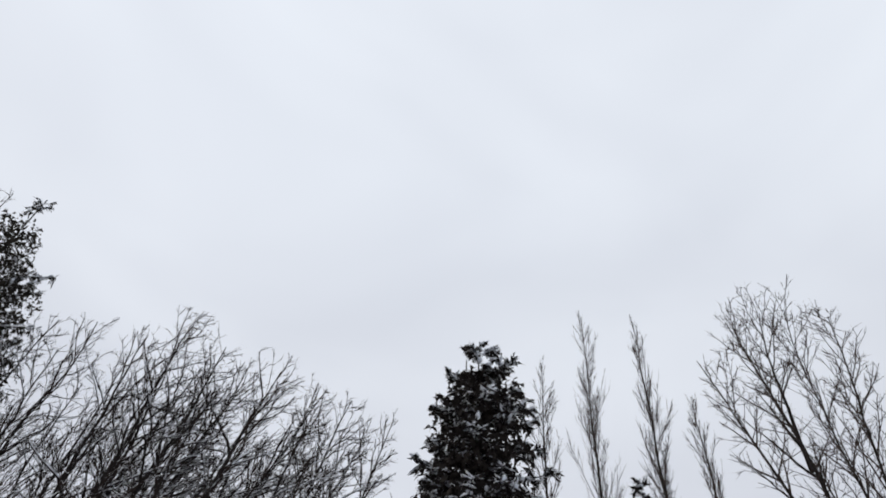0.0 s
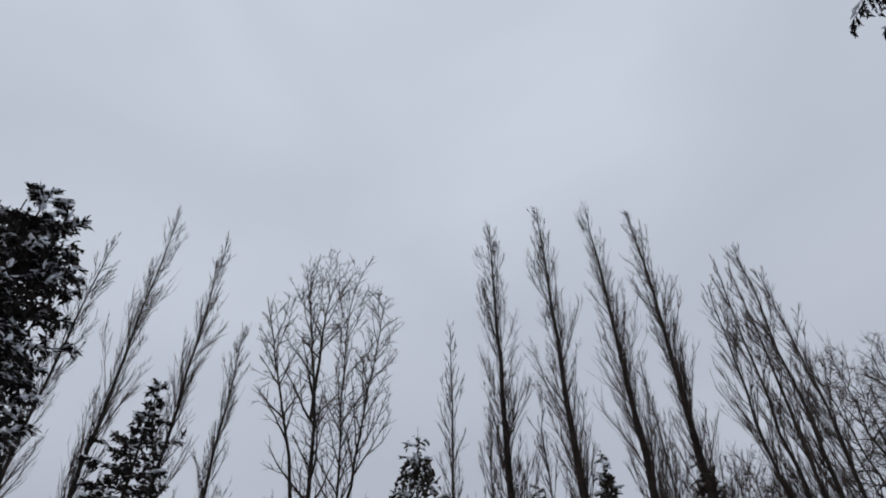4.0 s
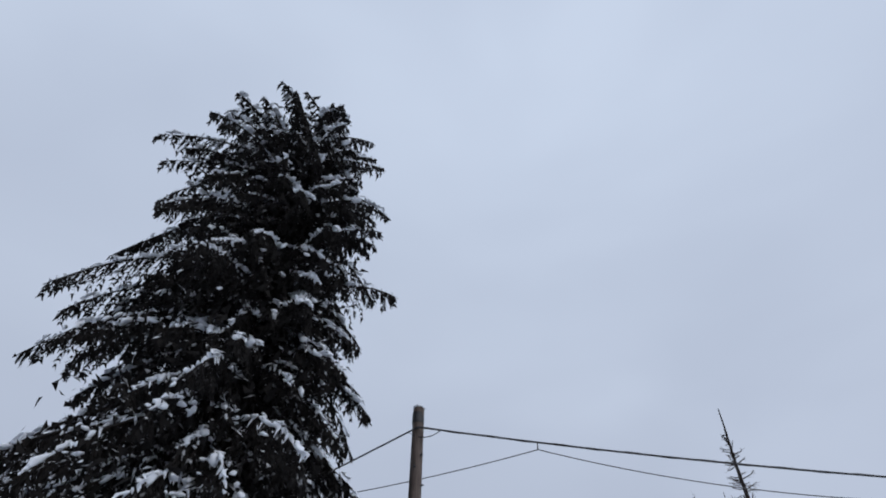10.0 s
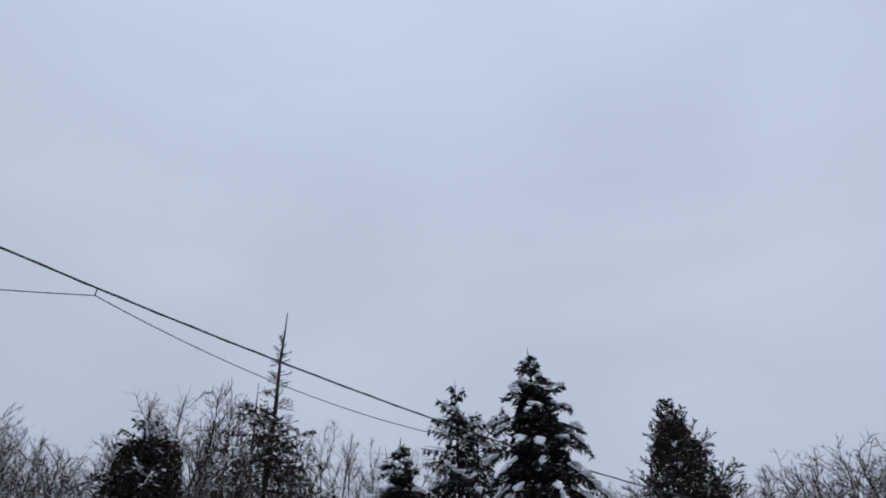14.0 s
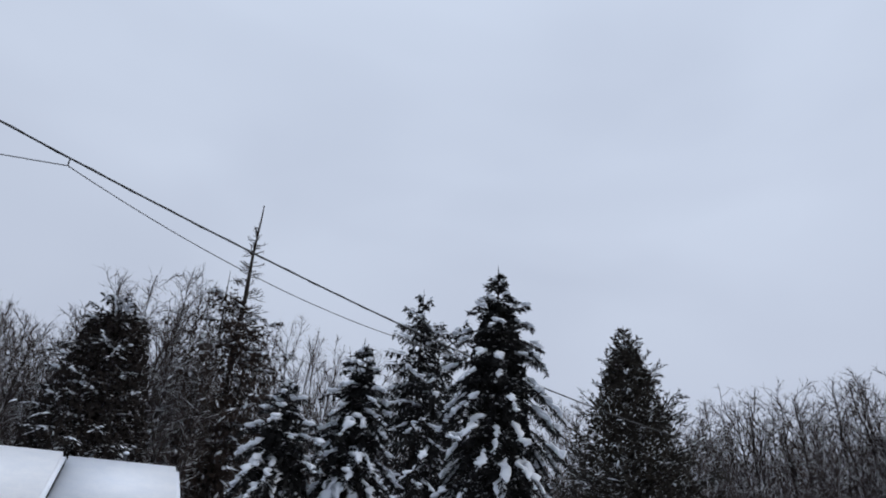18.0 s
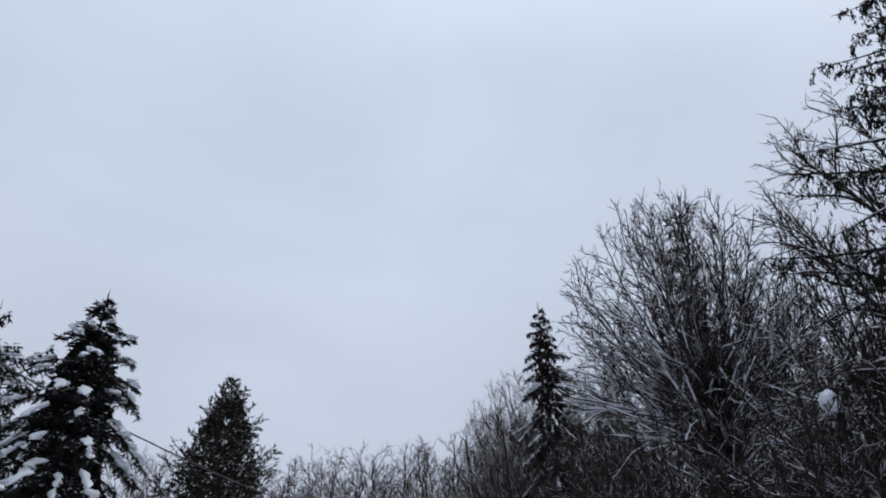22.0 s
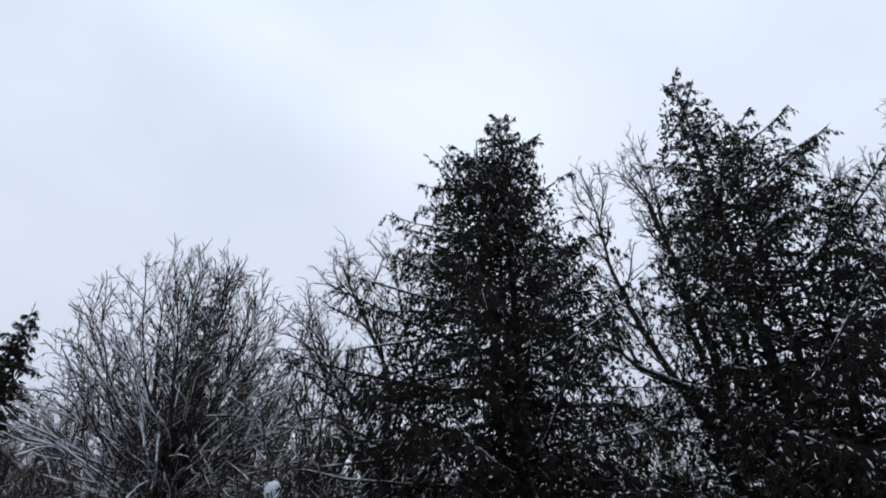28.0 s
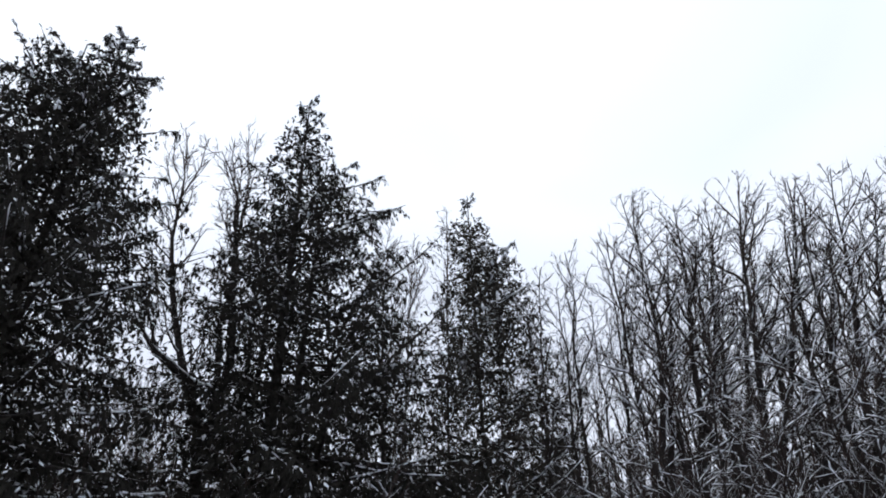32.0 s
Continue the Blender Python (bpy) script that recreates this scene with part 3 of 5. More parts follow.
    if fill:
        uf = base + (0.92 - base) * rng.uniform(0, 1, fill) ** 1.3
        bf = rng.integers(0, len(leaders), fill)
        pf, tf = along(P, bf, uf)
        ph = rng.uniform(0, 2 * np.pi, fill)
        rf = np.interp(pf[:, 2] / h, pz, pr) * core * np.sqrt(rng.uniform(0, 1, fill))
        pf = pf + (np.cos(ph)[:, None] * right + np.sin(ph)[:, None] * away) * rf[:, None]
        df = rng.normal(size=pf.shape) * 0.6 + np.array([[0, 0, -0.5]])
        leaves(green, pf, df, leaf[0] * 1.25 * rng.uniform(0.6, 1.3, fill), leaf[1] * 1.9 * rng.uniform(0.6, 1.3, fill), rng)
    tagged(part("foliage", green, foliage, thing, "dark drooping evergreen sprays", smooth=False), kind="stuff")
    if snow > 0:
        white = Geo()
        level = np.abs(P1[:, 5, 2] - P1[:, 1, 2]) < 0.75 * np.linalg.norm(P1[:, 5, :2] - P1[:, 1, :2], axis=1)
        pick = np.where((rng.uniform(size=n) < snow) & level)[0]
        e = np.repeat(pick, pads)
        pm, tm = along(P1, e, rng.uniform(0.22, 1.0, len(e)))
        sz = pad * rng.uniform(0.45, 1.15, len(e)) * np.minimum(1.0, 0.5 + 0.5 * L[e])
        pm = pm + unit(np.cross(tm, np.array([[0, 0, 1.0]])) + 1e-6) * (rng.normal(size=len(e)) * pad * 0.7)[:, None]
        pm[:, 2] += sz * 0.4
        lumps(white, pm, tm + rng.normal(size=tm.shape) * 0.2, sz, rng, long=2.3, flat=0.38, solid=ICO)
        if lines:
            pick = np.where(rng.uniform(size=n) < lines)[0]
            Q = along(P1, np.repeat(pick, 5), np.tile(np.linspace(0.15, 0.9, 5), len(pick)))[0].reshape(len(pick), 5, 3)
            Q[:, :, 2] += 0.03
            tubes(white, Q, np.full(len(pick), 0.026), np.full(len(pick), 0.014), 4, lumps=rng.uniform(0.4, 1.3, (len(pick), 5)))
        for _ in range(dots):
            pick = np.where(rng.uniform(size=len(b2)) < snow * 0.85)[0]
            pm, tm = along(P2, pick, rng.uniform(0.05, 0.95, len(pick)))
            pm[:, 2] += blob * 0.3
            lumps(white, pm, tm, blob * rng.uniform(0.4, 1.1, len(pick)), rng, long=2.8, flat=0.42)
        tagged(part("snow", white, M_SNOW, thing, "white snow lying on the boughs"), kind="stuff")
    return thing


def bough_tree(az, d, h, seed, prof, name="snowy_spruce", label="", group="snow-covered spruces", base=0.03, nb=180, whorls=16, per=11.0, ns=7,
               pitch=(32, -22), lift=-0.035, curl=0.10, hang=0.10, spread=0.42, leaf=(0.085, 0.03), foliage=None, body=0.016, snow=0.8, coat=0.06, start=(0.15, 0.6),
               finger=0.75, girth=0.12, leaders=((0, 0, 0),), side=(1.0, 1.0), jag=0.15, limbs=14, fill=2500, fringe=0.0, top=6, inner=0.5, runs=1, bulk=(1.6, 2.6), bend=2.6, span=(0.04, 0.15), ridge=1.0, drape=0.55, blanket=0.0):
    """An evergreen of separate boughs: flat fans of needled side shoots, each with its own coat of snow that runs out into fingers."""
    rng = np.random.default_rng(seed)
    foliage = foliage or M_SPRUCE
    thing = root(name, az, d, label, "tree", group)
    right, away = np.array(spot(az + 90, 1.0)), np.array(spot(az, 1.0))
    s = np.linspace(0, 1, 12)[None, :, None]
    tip = np.array([right * q[0] + away * q[1] + np.array([0, 0, h * (1 - q[2])]) for q in leaders])
    foot = np.array([right * q[0] * 0.4 + away * q[1] * 0.4 + np.array([0, 0, -0.15]) for q in leaders])
    P = foot[:, None] * (1 - s) + tip[:, None] * s
    for i in range(len(leaders)):
        g = Geo()
        tubes(g, P[i:i + 1], [girth if i == 0 else girth * 0.75], [0.012], 8, power=0.85)
        part("trunk", g, M_INNER, thing)
    pz, pr = [q[0] for q in prof], [q[1] for q in prof]
    n = nb
    u = base + (0.985 - base) * ((np.arange(n) + rng.uniform(0, 1, n)) / n) ** (1.15 if whorls else 1.0)
    if whorls:
        w = (u - base) / (0.985 - base)
        tier = (np.floor(w * whorls) + 0.55 + rng.normal(size=n) * 0.12) / whorls
        loose = (rng.uniform(size=n) < 0.25) | (w > 0.72)
        u = np.clip(base + (0.985 - base) * np.where(loose, w, tier), base, 0.99)
    bb = rng.integers(0, len(leaders), n)
    p, t = along(P, bb, u)
    phi = np.arange(n) * 2.39996 + rng.normal(size=n) * 0.3
    hz = np.cos(phi)[:, None] * right + np.sin(phi)[:, None] * away
    reach = np.where(np.cos(phi) < 0, side[0], side[1]) * np.abs(np.cos(phi)) + (1 - np.abs(np.cos(phi)))
    L = np.maximum(0.07, np.interp(p[:, 2] / h, pz, pr) * reach * (1 + jag * rng.uniform(-1.0, 0.5, n)))
    pit = np.radians(pitch[1] + (pitch[0] - pitch[1]) * u ** bend + rng.normal(size=n) * 6)
    dd = hz * np.cos(pit)[:, None] + np.array([[0, 0, 1.0]]) * np.sin(pit)[:, None]
    P1 = grow(p, dd, L * 1.06, 9, lift, 0.04, rng, curl)
    P1[:, :, 2] = np.maximum(P1[:, :, 2], 0.35)
    r1 = 0.008 + 0.012 * L
    rest = split_limbs(thing, P1, r1, np.full(n, 0.006), 5, M_INNER, limbs)
    twig, green, white = Geo(), Geo(), Geo()
    tubes(twig, P1[rest], r1[rest], np.full(len(rest), 0.006), 4)
    m = np.maximum(4, (per * L + 3).astype(int))
    b2 = np.repeat(np.arange(n), m)
    order = np.concatenate([np.arange(k) for k in m])
    u2 = 0.10 + 0.88 * (order + rng.uniform(0, 1, len(b2))) / m[b2]
    p2, t2 = along(P1, b2, u2)
    sgn = np.where(order % 2 == 0, 1.0, -1.0)[:, None]
    sd = unit(np.cross(t2, np.array([[0, 0, 1.0]])) + 1e-6) * sgn
    d2 = t2 * 0.75 + sd * 0.8 + rng.normal(size=t2.shape) * 0.15
    d2[:, 2] -= hang * 2
    L2 = np.maximum(leaf[0], L[b2] * spread * (1.12 - u2) * rng.uniform(0.65, 1.2, len(b2)))
    P2 = grow(p2, d2, L2, 5, -hang, 0.05, rng)
    P2[:, :, 2] = np.maximum(P2[:, :, 2], 0.25)
    cones(twig, P2[:, 0], P2[:, 2] - P2[:, 0], L2 * 0.85, body)
    tagged(part("branchwork", twig, M_INNER, thing, "thin dark inner branches"), kind="stuff")
    e = np.repeat(np.arange(len(b2)), ns)
    u3 = np.tile((np.arange(ns) + 0.5) / ns, len(b2))
    p3, t3 = along(P2, e, u3)
    for f in (-1.0, 1.0):
        d3 = t3 * 0.8 + unit(np.cross(t3, np.array([[0, 0, 1.0]])) + 1e-6) * 0.65 * f + rng.normal(size=t3.shape) * 0.28
        d3[:, 2] -= fringe * rng.uniform(0.2, 1.4, len(d3))
        k = rng.uniform(0.65, 1.3, len(p3))
        leaves(green, p3, d3, leaf[0] * k, leaf[1] * k, rng)
    e1 = np.repeat(np.arange(n), 14)
    p4, t4 = along(P1, e1, rng.uniform(0.15, 1.0, len(e1)))
    d4 = t4 + aside(t4, rng) * 0.6
    d4[:, 2] -= fringe
    leaves(green, p4, d4, leaf[0] * rng.uniform(0.8, 1.5, len(e1)), leaf[1] * rng.uniform(0.9, 1.5, len(e1)), rng)
    us = np.linspace(0.90, 0.995, top * 4)
    ps, ts = along(P, np.zeros(top * 4, int), us)
    leaves(green, ps, ts + aside(ts, rng) * 0.8, np.full(top * 4, leaf[0] * 0.75), np.full(top * 4, leaf[1] * 0.7), rng)
    leaves(green, P[0, -1:], np.array([[0, 0, 1.0]]), [leaf[0] * 2.2], [leaf[1] * 0.8], rng)
    if fill:
        uf = base + (0.9 - base) * rng.uniform(0, 1, fill) ** 1.25
        pf, tf = along(P, rng.integers(0, len(leaders), fill), uf)
        ph = rng.uniform(0, 2 * np.pi, fill)
        rf = np.interp(pf[:, 2] / h, pz, pr) * inner * np.sqrt(rng.uniform(0, 1, fill)) * np.where(np.cos(ph) < 0, side[0], side[1])
        pf = pf + (np.cos(ph)[:, None] * right + np.sin(ph)[:, None] * away) * rf[:, None]
        leaves(green, pf, rng.normal(size=pf.shape) * 0.6 + np.array([[0, 0, -0.5]]), leaf[0] * bulk[0] * rng.uniform(0.7, 1.3, fill),
               leaf[1] * bulk[1] * rng.uniform(0.7, 1.3, fill), rng)
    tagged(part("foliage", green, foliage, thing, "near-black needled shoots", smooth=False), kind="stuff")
    if snow > 0:
        on = rng.uniform(size=n) < snow
        a0 = rng.uniform(start[0], start[1], n)
        pick = np.repeat(np.where(on)[0], runs)
        K = 8 if runs == 1 else 5
        low = a0[pick] if runs == 1 else rng.uniform(start[0], 0.9, len(pick))
        high = np.full(len(pick), 0.99) if runs == 1 else np.minimum(0.99, low + rng.uniform(span[0], span[1], len(pick)))
        uu = low[:, None] + (high - low)[:, None] * np.linspace(0, 1, K)[None]
        Q = along(P1, np.repeat(pick, K), uu.ravel())[0].reshape(len(pick), K, 3)
        rad = coat * np.minimum(1.25 if runs == 1 else 1.6, 0.6 + 0.5 * L[pick])
        Q[:, :, 2] += rad[:, None] * 0.5 + leaf[0] * 0.42
        bulge = rng.uniform(0.3, 1.35, (len(pick), K))
        Q[:, :, :2] += rng.normal(size=(len(pick), K, 2)) * rad[:, None, None] * 0.35
        bulge[:, 0] *= 0.2
        bulge[:, -1] *= 0.25
        tubes(white, Q, rad * ridge, rad * 0.75 * ridge, 6, flat=0.45, lumps=bulge)
        got = np.where(on[b2] & (u2 > a0[b2]) & (rng.uniform(size=len(b2)) < finger))[0]
        F = P2[got, :3].copy()
        F = F[:, :1] + (F - F[:, :1]) * rng.uniform(0.5, 1.25, (len(got), 1, 1)) * (1.0 if runs == 1 else drape)
        rf = coat * 0.52 * rng.uniform(0.6, 1.2, len(got)) * np.minimum(1.2, 0.5 + 0.5 * L[b2[got]])
        F[:, :, 2] += rf[:, None] * 0.5 + leaf[0] * 0.35
        bulge = rng.uniform(0.7, 1.25, (len(got), 3))
        bulge[:, -1] *= 0.2
        tubes(white, F, rf, rf * 0.8, 3 if runs > 2 else 4, flat=0.6, lumps=bulge)
        if blanket:
            heap = np.repeat(np.where(on & (L > 1.0))[0], 2)
            mid = rng.uniform(0.3, 0.8, len(heap))
            pick, mid = np.repeat(heap, 8), np.repeat(mid, 8)
            wide = rng.normal(size=len(pick))
            pm, tm = along(P1, pick, np.clip(mid + rng.normal(size=len(pick)) * 0.07, 0.1, 0.97))
            pm = pm + unit(np.cross(tm, np.array([[0, 0, 1.0]])) + 1e-6) * (wide * 0.15)[:, None]
            pm[:, 2] += 0.04 - 0.07 * wide ** 2
            lumps(white, pm, tm + rng.normal(size=tm.shape) * 0.35, blanket * rng.uniform(0.35, 1.2, len(pick)), rng, long=1.6, flat=0.5, solid=ICO)
        tagged(part("snow", white, M_SNOW, thing, "white snow coats lying along the boughs"), kind="stuff")
    return thing


# ---------------------------------------------------------------- the ground
def ground_sheet():
    """One snow sheet to the horizon, gently uneven near by."""
    g = Geo()
    radii = np.concatenate([np.linspace(0, 60, 61), np.geomspace(66, 4200, 30)])
    A = 72
    a = np.arange(A) * 2 * np.pi / A
    V = np.zeros((len(radii), A, 3))
    V[..., 0], V[..., 1] = radii[:, None] * np.sin(a), radii[:, None] * np.cos(a)
    for i, r in enumerate(radii):
        for j in range(A):
            x, y = V[i, j, 0], V[i, j, 1]
            V[i, j, 2] = 0.06 * noise.noise(Vector((x * 0.25, y * 0.25, 0.3))) * (r < 70)
    idx = np.arange(len(radii) * A).reshape(len(radii), A)
    q = np.stack([idx[:-1], np.roll(idx[:-1], -1, 1), np.roll(idx[1:], -1, 1), idx[1:]], -1)[:, :, ::-1]
    g.add(V, q)
    ob = part("ground", g, M_GROUND)
    return tagged(ob, "flat snow-covered ground under the trees", "ground", kind="structure")


ground_sheet()

# ---------------------------------------------------------------- the great snow-laden conifer
bough_tree(-62.8, 11.0, height_of(55.6, 11.0), 11,
           [(0.05, 4.4), (0.28, 3.9), (0.36, 3.45), (0.45, 3.05), (0.55, 2.7), (0.65, 2.65), (0.75, 2.6), (0.84, 2.2), (0.91, 1.7), (0.96, 1.2), (1.0, 0.6)],
           name="large_conifer", label="large dark conifer with drooping snow-laden boughs and blunt top", group="", base=0.17, nb=370, whorls=0, per=9.5, ns=7,
           pitch=(20, -2), lift=-0.13, curl=0.0, hang=0.42, spread=0.46, leaf=(0.14, 0.060), fringe=0.9, body=0.018, snow=0.9, coat=0.055, runs=4, start=(0.10, 0.4), finger=0.5, span=(0.04, 0.13), ridge=0.62, drape=0.55, blanket=0.068, girth=0.26,
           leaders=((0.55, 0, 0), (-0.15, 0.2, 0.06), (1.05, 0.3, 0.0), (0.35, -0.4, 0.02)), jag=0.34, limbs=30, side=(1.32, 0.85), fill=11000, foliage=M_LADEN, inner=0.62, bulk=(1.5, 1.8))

# ---------------------------------------------------------------- poplars
for az, el, seed, wide, lean in ((-126.1, 45.0, 21, 1.15, 0.0), (-119.7, 46.2, 22, 1.25, 0.0), (-113.7, 45.1, 23, 1.2, 0.0), (-109.2, 43.8, 24, 1.1, 0.1)):
    poplar(az, 24.0, height_of(el, 24.0), seed, wide, lean=lean, girth=0.27)
poplar(-131.3, 24.5, height_of(36.3, 24.5), 25, 0.75, n2=85, girth=0.12, label="slim young leafless poplar beside taller ones")
poplar(-112.0, 24.8, height_of(31.5, 24.8), 26, 0.9, n2=70, girth=0.10, label="short leafless poplar shoot between taller trunks")
poplar(-127.7, 24.9, height_of(29.0, 24.9), 27, 0.8, n2=60, girth=0.09, label="short leafless poplar shoot between taller trunks")
poplar(-122.5, 24.6, height_of(30.5, 24.6), 29, 0.7, n2=55, girth=0.09, label="short leafless poplar shoot between taller trunks")
poplar(-101.0, 23.0, height_of(38.5, 23.0), 28, 0.95, n2=85, girth=0.14, trunks=((0.45, 0.0), (-0.45, 0.03), (-1.0, 0.08), (0.95, 0.09), (0.0, 0.05)),
       label="broad leafless poplar clump with several upright stems")
for az, el, seed, wide in ((-168.1, 38.7, 31, 0.85), (-163.1, 42.4, 32, 1.1), (-157.4, 41.6, 33, 1.05), (-153.2, 34.7, 34, 0.8)):
    poplar(az, 26.0, height_of(el, 26.0), seed, wide, n2=130, girth=0.15, label="slender leafless poplar with upswept grey branches")

# ---------------------------------------------------------------- tall bare tree between the poplar rows
OPEN = [(0.36, 0.45), (0.50, 0.8), (0.64, 1.0), (0.80, 0.95), (0.93, 0.7), (1.0, 0.3)]
forked_tree(-143.5, 17.0, 16.75, 41, [[(-0.1, 0, -0.2), (-0.3, 0, 6.5), (-0.35, 0, 9.5), (-0.9, 0.1, 13.0), (-1.35, 0.1, 15.9)], [(0.45, 0.1, -0.2), (0.64, 0.1, 7.5), (0.45, 0.2, 10.2), (0.25, 0.1, 13.4), (0.35, 0, 15.6)],
                                     [(0.3, 0.1, 5.0), (0.9, -0.2, 8.5), (1.3, -0.3, 12.0), (1.5, -0.2, 14.6)], [(-0.3, -0.1, 6.0), (-0.9, -0.3, 9.0), (-1.9, -0.3, 12.4), (-2.4, -0.2, 14.4)], [(-0.5, 0.2, 10.5), (-0.5, 0.3, 13.5), (-0.35, 0.3, 15.9)]],
            OPEN, 2.45, girth=0.13, twig=0.0115, n1=3.3, n2=2.2, n3=2.8, n4=2, low=0.36, fork=(22, 42), lift=0.05, wobble=0.10, reach=2.2, shift=(0.3, -0.3), snowy=0.0, slim=0.6,
            label="tall leafless tree with open forked limbs", bark=M_POPLAR, twigs=M_POPTWIG, limbs=20)

# ---------------------------------------------------------------- dark conifer by the first poplars, and small ones behind
conifer(-175.5, 14.0, height_of(39.7, 14.0), 51, [(0.05, 1.9), (0.5, 1.6), (0.62, 1.42), (0.75, 1.15), (0.85, 0.95), (0.92, 0.65), (1.0, 0.3)],
        label="dark bushy conifer flecked with snow", base=0.06, nb=230, nl=15, ns=5, pitch=(25, 0), lift=0.01, hang=0.35, leaf=(0.17, 0.08), fill=13000, core=0.82,
        snow=0.9, dots=2, pad=0.06, jag=0.5, girth=0.17, side=(1.05, 1.05), leaders=((0.1, 0, 0), (0.72, 0, 0.015), (-0.25, 0, 0.04)), foliage=M_CEDAR, limbs=14, blob=0.07)
conifer(-159.4, 22.0, height_of(28.4, 22.0), 52, [(0.1, 1.6), (0.6, 1.5), (0.8, 1.15), (0.9, 0.5), (1.0, 0.12)], label="dark bushy conifer among poplar trunks",
        nb=110, nl=8, ns=5, pitch=(30, 0), hang=0.35, leaf=(0.24, 0.11), fill=900, snow=0.35, jag=0.7, limbs=8)
for az, el, d, r, seed in ((-134.7, 26.5, 30, 3.5, 53), (-129.3, 21.1, 34, 2.0, 54), (-123.6, 22.1, 34, 1.7, 55), (-117.5, 24.1, 34, 1.8, 56),
                           (-109.3, 22.8, 33, 2.0, 57)):
    conifer(az, d, height_of(el, d), seed, [(0.05, r * 1.5), (0.5, r), (0.8, r * 0.5), (1.0, 0.1)], label="distant dark fir streaked with snow",
            group="firs behind the poplars", nb=70, nl=6, ns=4, pitch=(25, -15), hang=0.5, leaf=(0.30, 0.11), fill=3500, core=0.75, foliage=M_FARFIR, snow=0.5, pad=0.15,
            blob=0.16, limbs=4, spikes=3)

# ---------------------------------------------------------------- round-headed bare trees
CROWN = [(0.42, 0.35), (0.55, 0.75), (0.70, 1.0), (0.85, 0.92), (0.95, 0.6), (1.0, 0.2)]
for az, el, d, seed, wide in ((-96.3, 28.3, 32, 61, 2.2), (-92.4, 27.9, 33, 62, 2.2), (-88.9, 26.5, 32, 63, 2.3), (-86.1, 25.2, 33, 64, 1.7), (-81.6, 21.6, 33, 65, 1.8),
                              (-79.2, 22.6, 34, 66, 2.0), (-106.0, 22.7, 33, 67, 1.9), (-103.2, 21.0, 34, 68, 1.8), (-73.0, 20.4, 36, 69, 2.2), (-84.0, 19.8, 36, 60, 1.8)):
    h = height_of(el, d)
    k = (seed % 3 - 1) * 0.3
    w = wide * 0.55
    forked_tree(az, d, h, seed, [[(-k, 0, -0.2), (k * 0.4, 0, h * 0.38), (-k, 0.3, h * 0.66), (-k * 0.5, 0.2, h * 0.96)], [(k * 0.2, 0, h * 0.40), (w * 0.6, -0.2, h * 0.58), (w * 1.3, 0, h * 0.86)], [(0, 0, h * 0.36), (-w * 0.7, 0.2, h * 0.55), (-w * 1.3, 0, h * 0.84)],
                                 [(0, 0, h * 0.42), (w * 0.2, 0.6, h * 0.6), (w * 0.5, 1.0, h * 0.92)], [(0, 0, h * 0.45), (-w * 0.2, -0.6, h * 0.62), (-w * 0.6, -1.0, h * 0.92)]],
                CROWN, wide * 1.12, girth=0.19, twig=0.015, n1=1.8, n2=2.2, n3=2.6, n4=4, low=0.42, fork=(36, 66), wobble=0.20, lift=0.0, reach=2.4, snowy=0.0, slim=0.55, label="round-headed leafless tree with crooked twigs",
                group="round-headed bare trees", limbs=12, coarse=True, bark=M_POPLAR, twigs=M_POPTWIG)

# ---------------------------------------------------------------- woods behind the wires
rngw = random.Random(7)
WOOD = [(0.18, 0.5), (0.40, 0.85), (0.65, 1.0), (0.84, 0.88), (0.95, 0.55), (1.0, 0.2)]
for i, (az, el, d, wide) in enumerate(((-50.5, 17.0, 42, 3.0), (-47.0, 17.8, 40, 3.2), (-43.3, 18.6, 43, 3.0), (-40.4, 18.9, 40, 2.4), (-38.2, 17.6, 44, 2.6), (-35.0, 17.8, 40, 3.0), (-32.5, 16.4, 43, 2.6),
                                       (-29.7, 15.9, 42, 2.8), (-27.2, 16.5, 44, 2.6), (-48.8, 15.6, 45, 3.0), (-45.1, 16.4, 46, 3.0), (-36.8, 16.6, 45, 2.6), (-33.6, 16.0, 46, 2.6), (-41.6, 16.4, 46, 2.8),
                                       (-25.0, 20.6, 38, 2.4), (-22.2, 21.2, 40, 2.4), (-20.1, 22.1, 38, 2.8), (-17.8, 21.5, 41, 2.2), (-13.0, 17.0, 42, 2.4), (-31.2, 15.9, 44, 2.6), (-34.3, 17.0, 46, 2.6), (-28.3, 16.4, 40, 2.4), (-39.3, 17.6, 46, 2.6), (-30.4, 14.9, 38, 2.6), (-21.0, 17.5, 36, 2.4), (-17.2, 16.5, 34, 2.4))):
    h = height_of(el + 0.5, d)
    a, b = rngw.uniform(-0.6, 0.6), rngw.uniform(-0.8, 0.8)
    forked_tree(az, d, h, 70 + i, [[(0, 0, -0.2), (a * 0.3, 0, h * 0.3), (a, 0, h * 0.9)], [(0, 0.2, h * 0.2), (b + 0.5, 0.3, h * 0.5), (b + 1.1, 0, h * 0.78)], [(0, -0.2, h * 0.15), (b - 0.6, -0.3, h * 0.45), (b - 1.3, 0, h * 0.74)]],
                WOOD, wide, girth=0.17, twig=0.019, n1=2.5, n2=2.3, n3=2.2, n4=3, low=0.18, fork=(38, 72), wobble=0.19, lift=0.0, reach=2.8, label="frosted leafless tree in the wood edge",
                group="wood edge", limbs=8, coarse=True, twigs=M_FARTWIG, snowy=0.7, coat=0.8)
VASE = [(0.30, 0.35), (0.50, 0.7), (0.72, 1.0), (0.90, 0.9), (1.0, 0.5)]
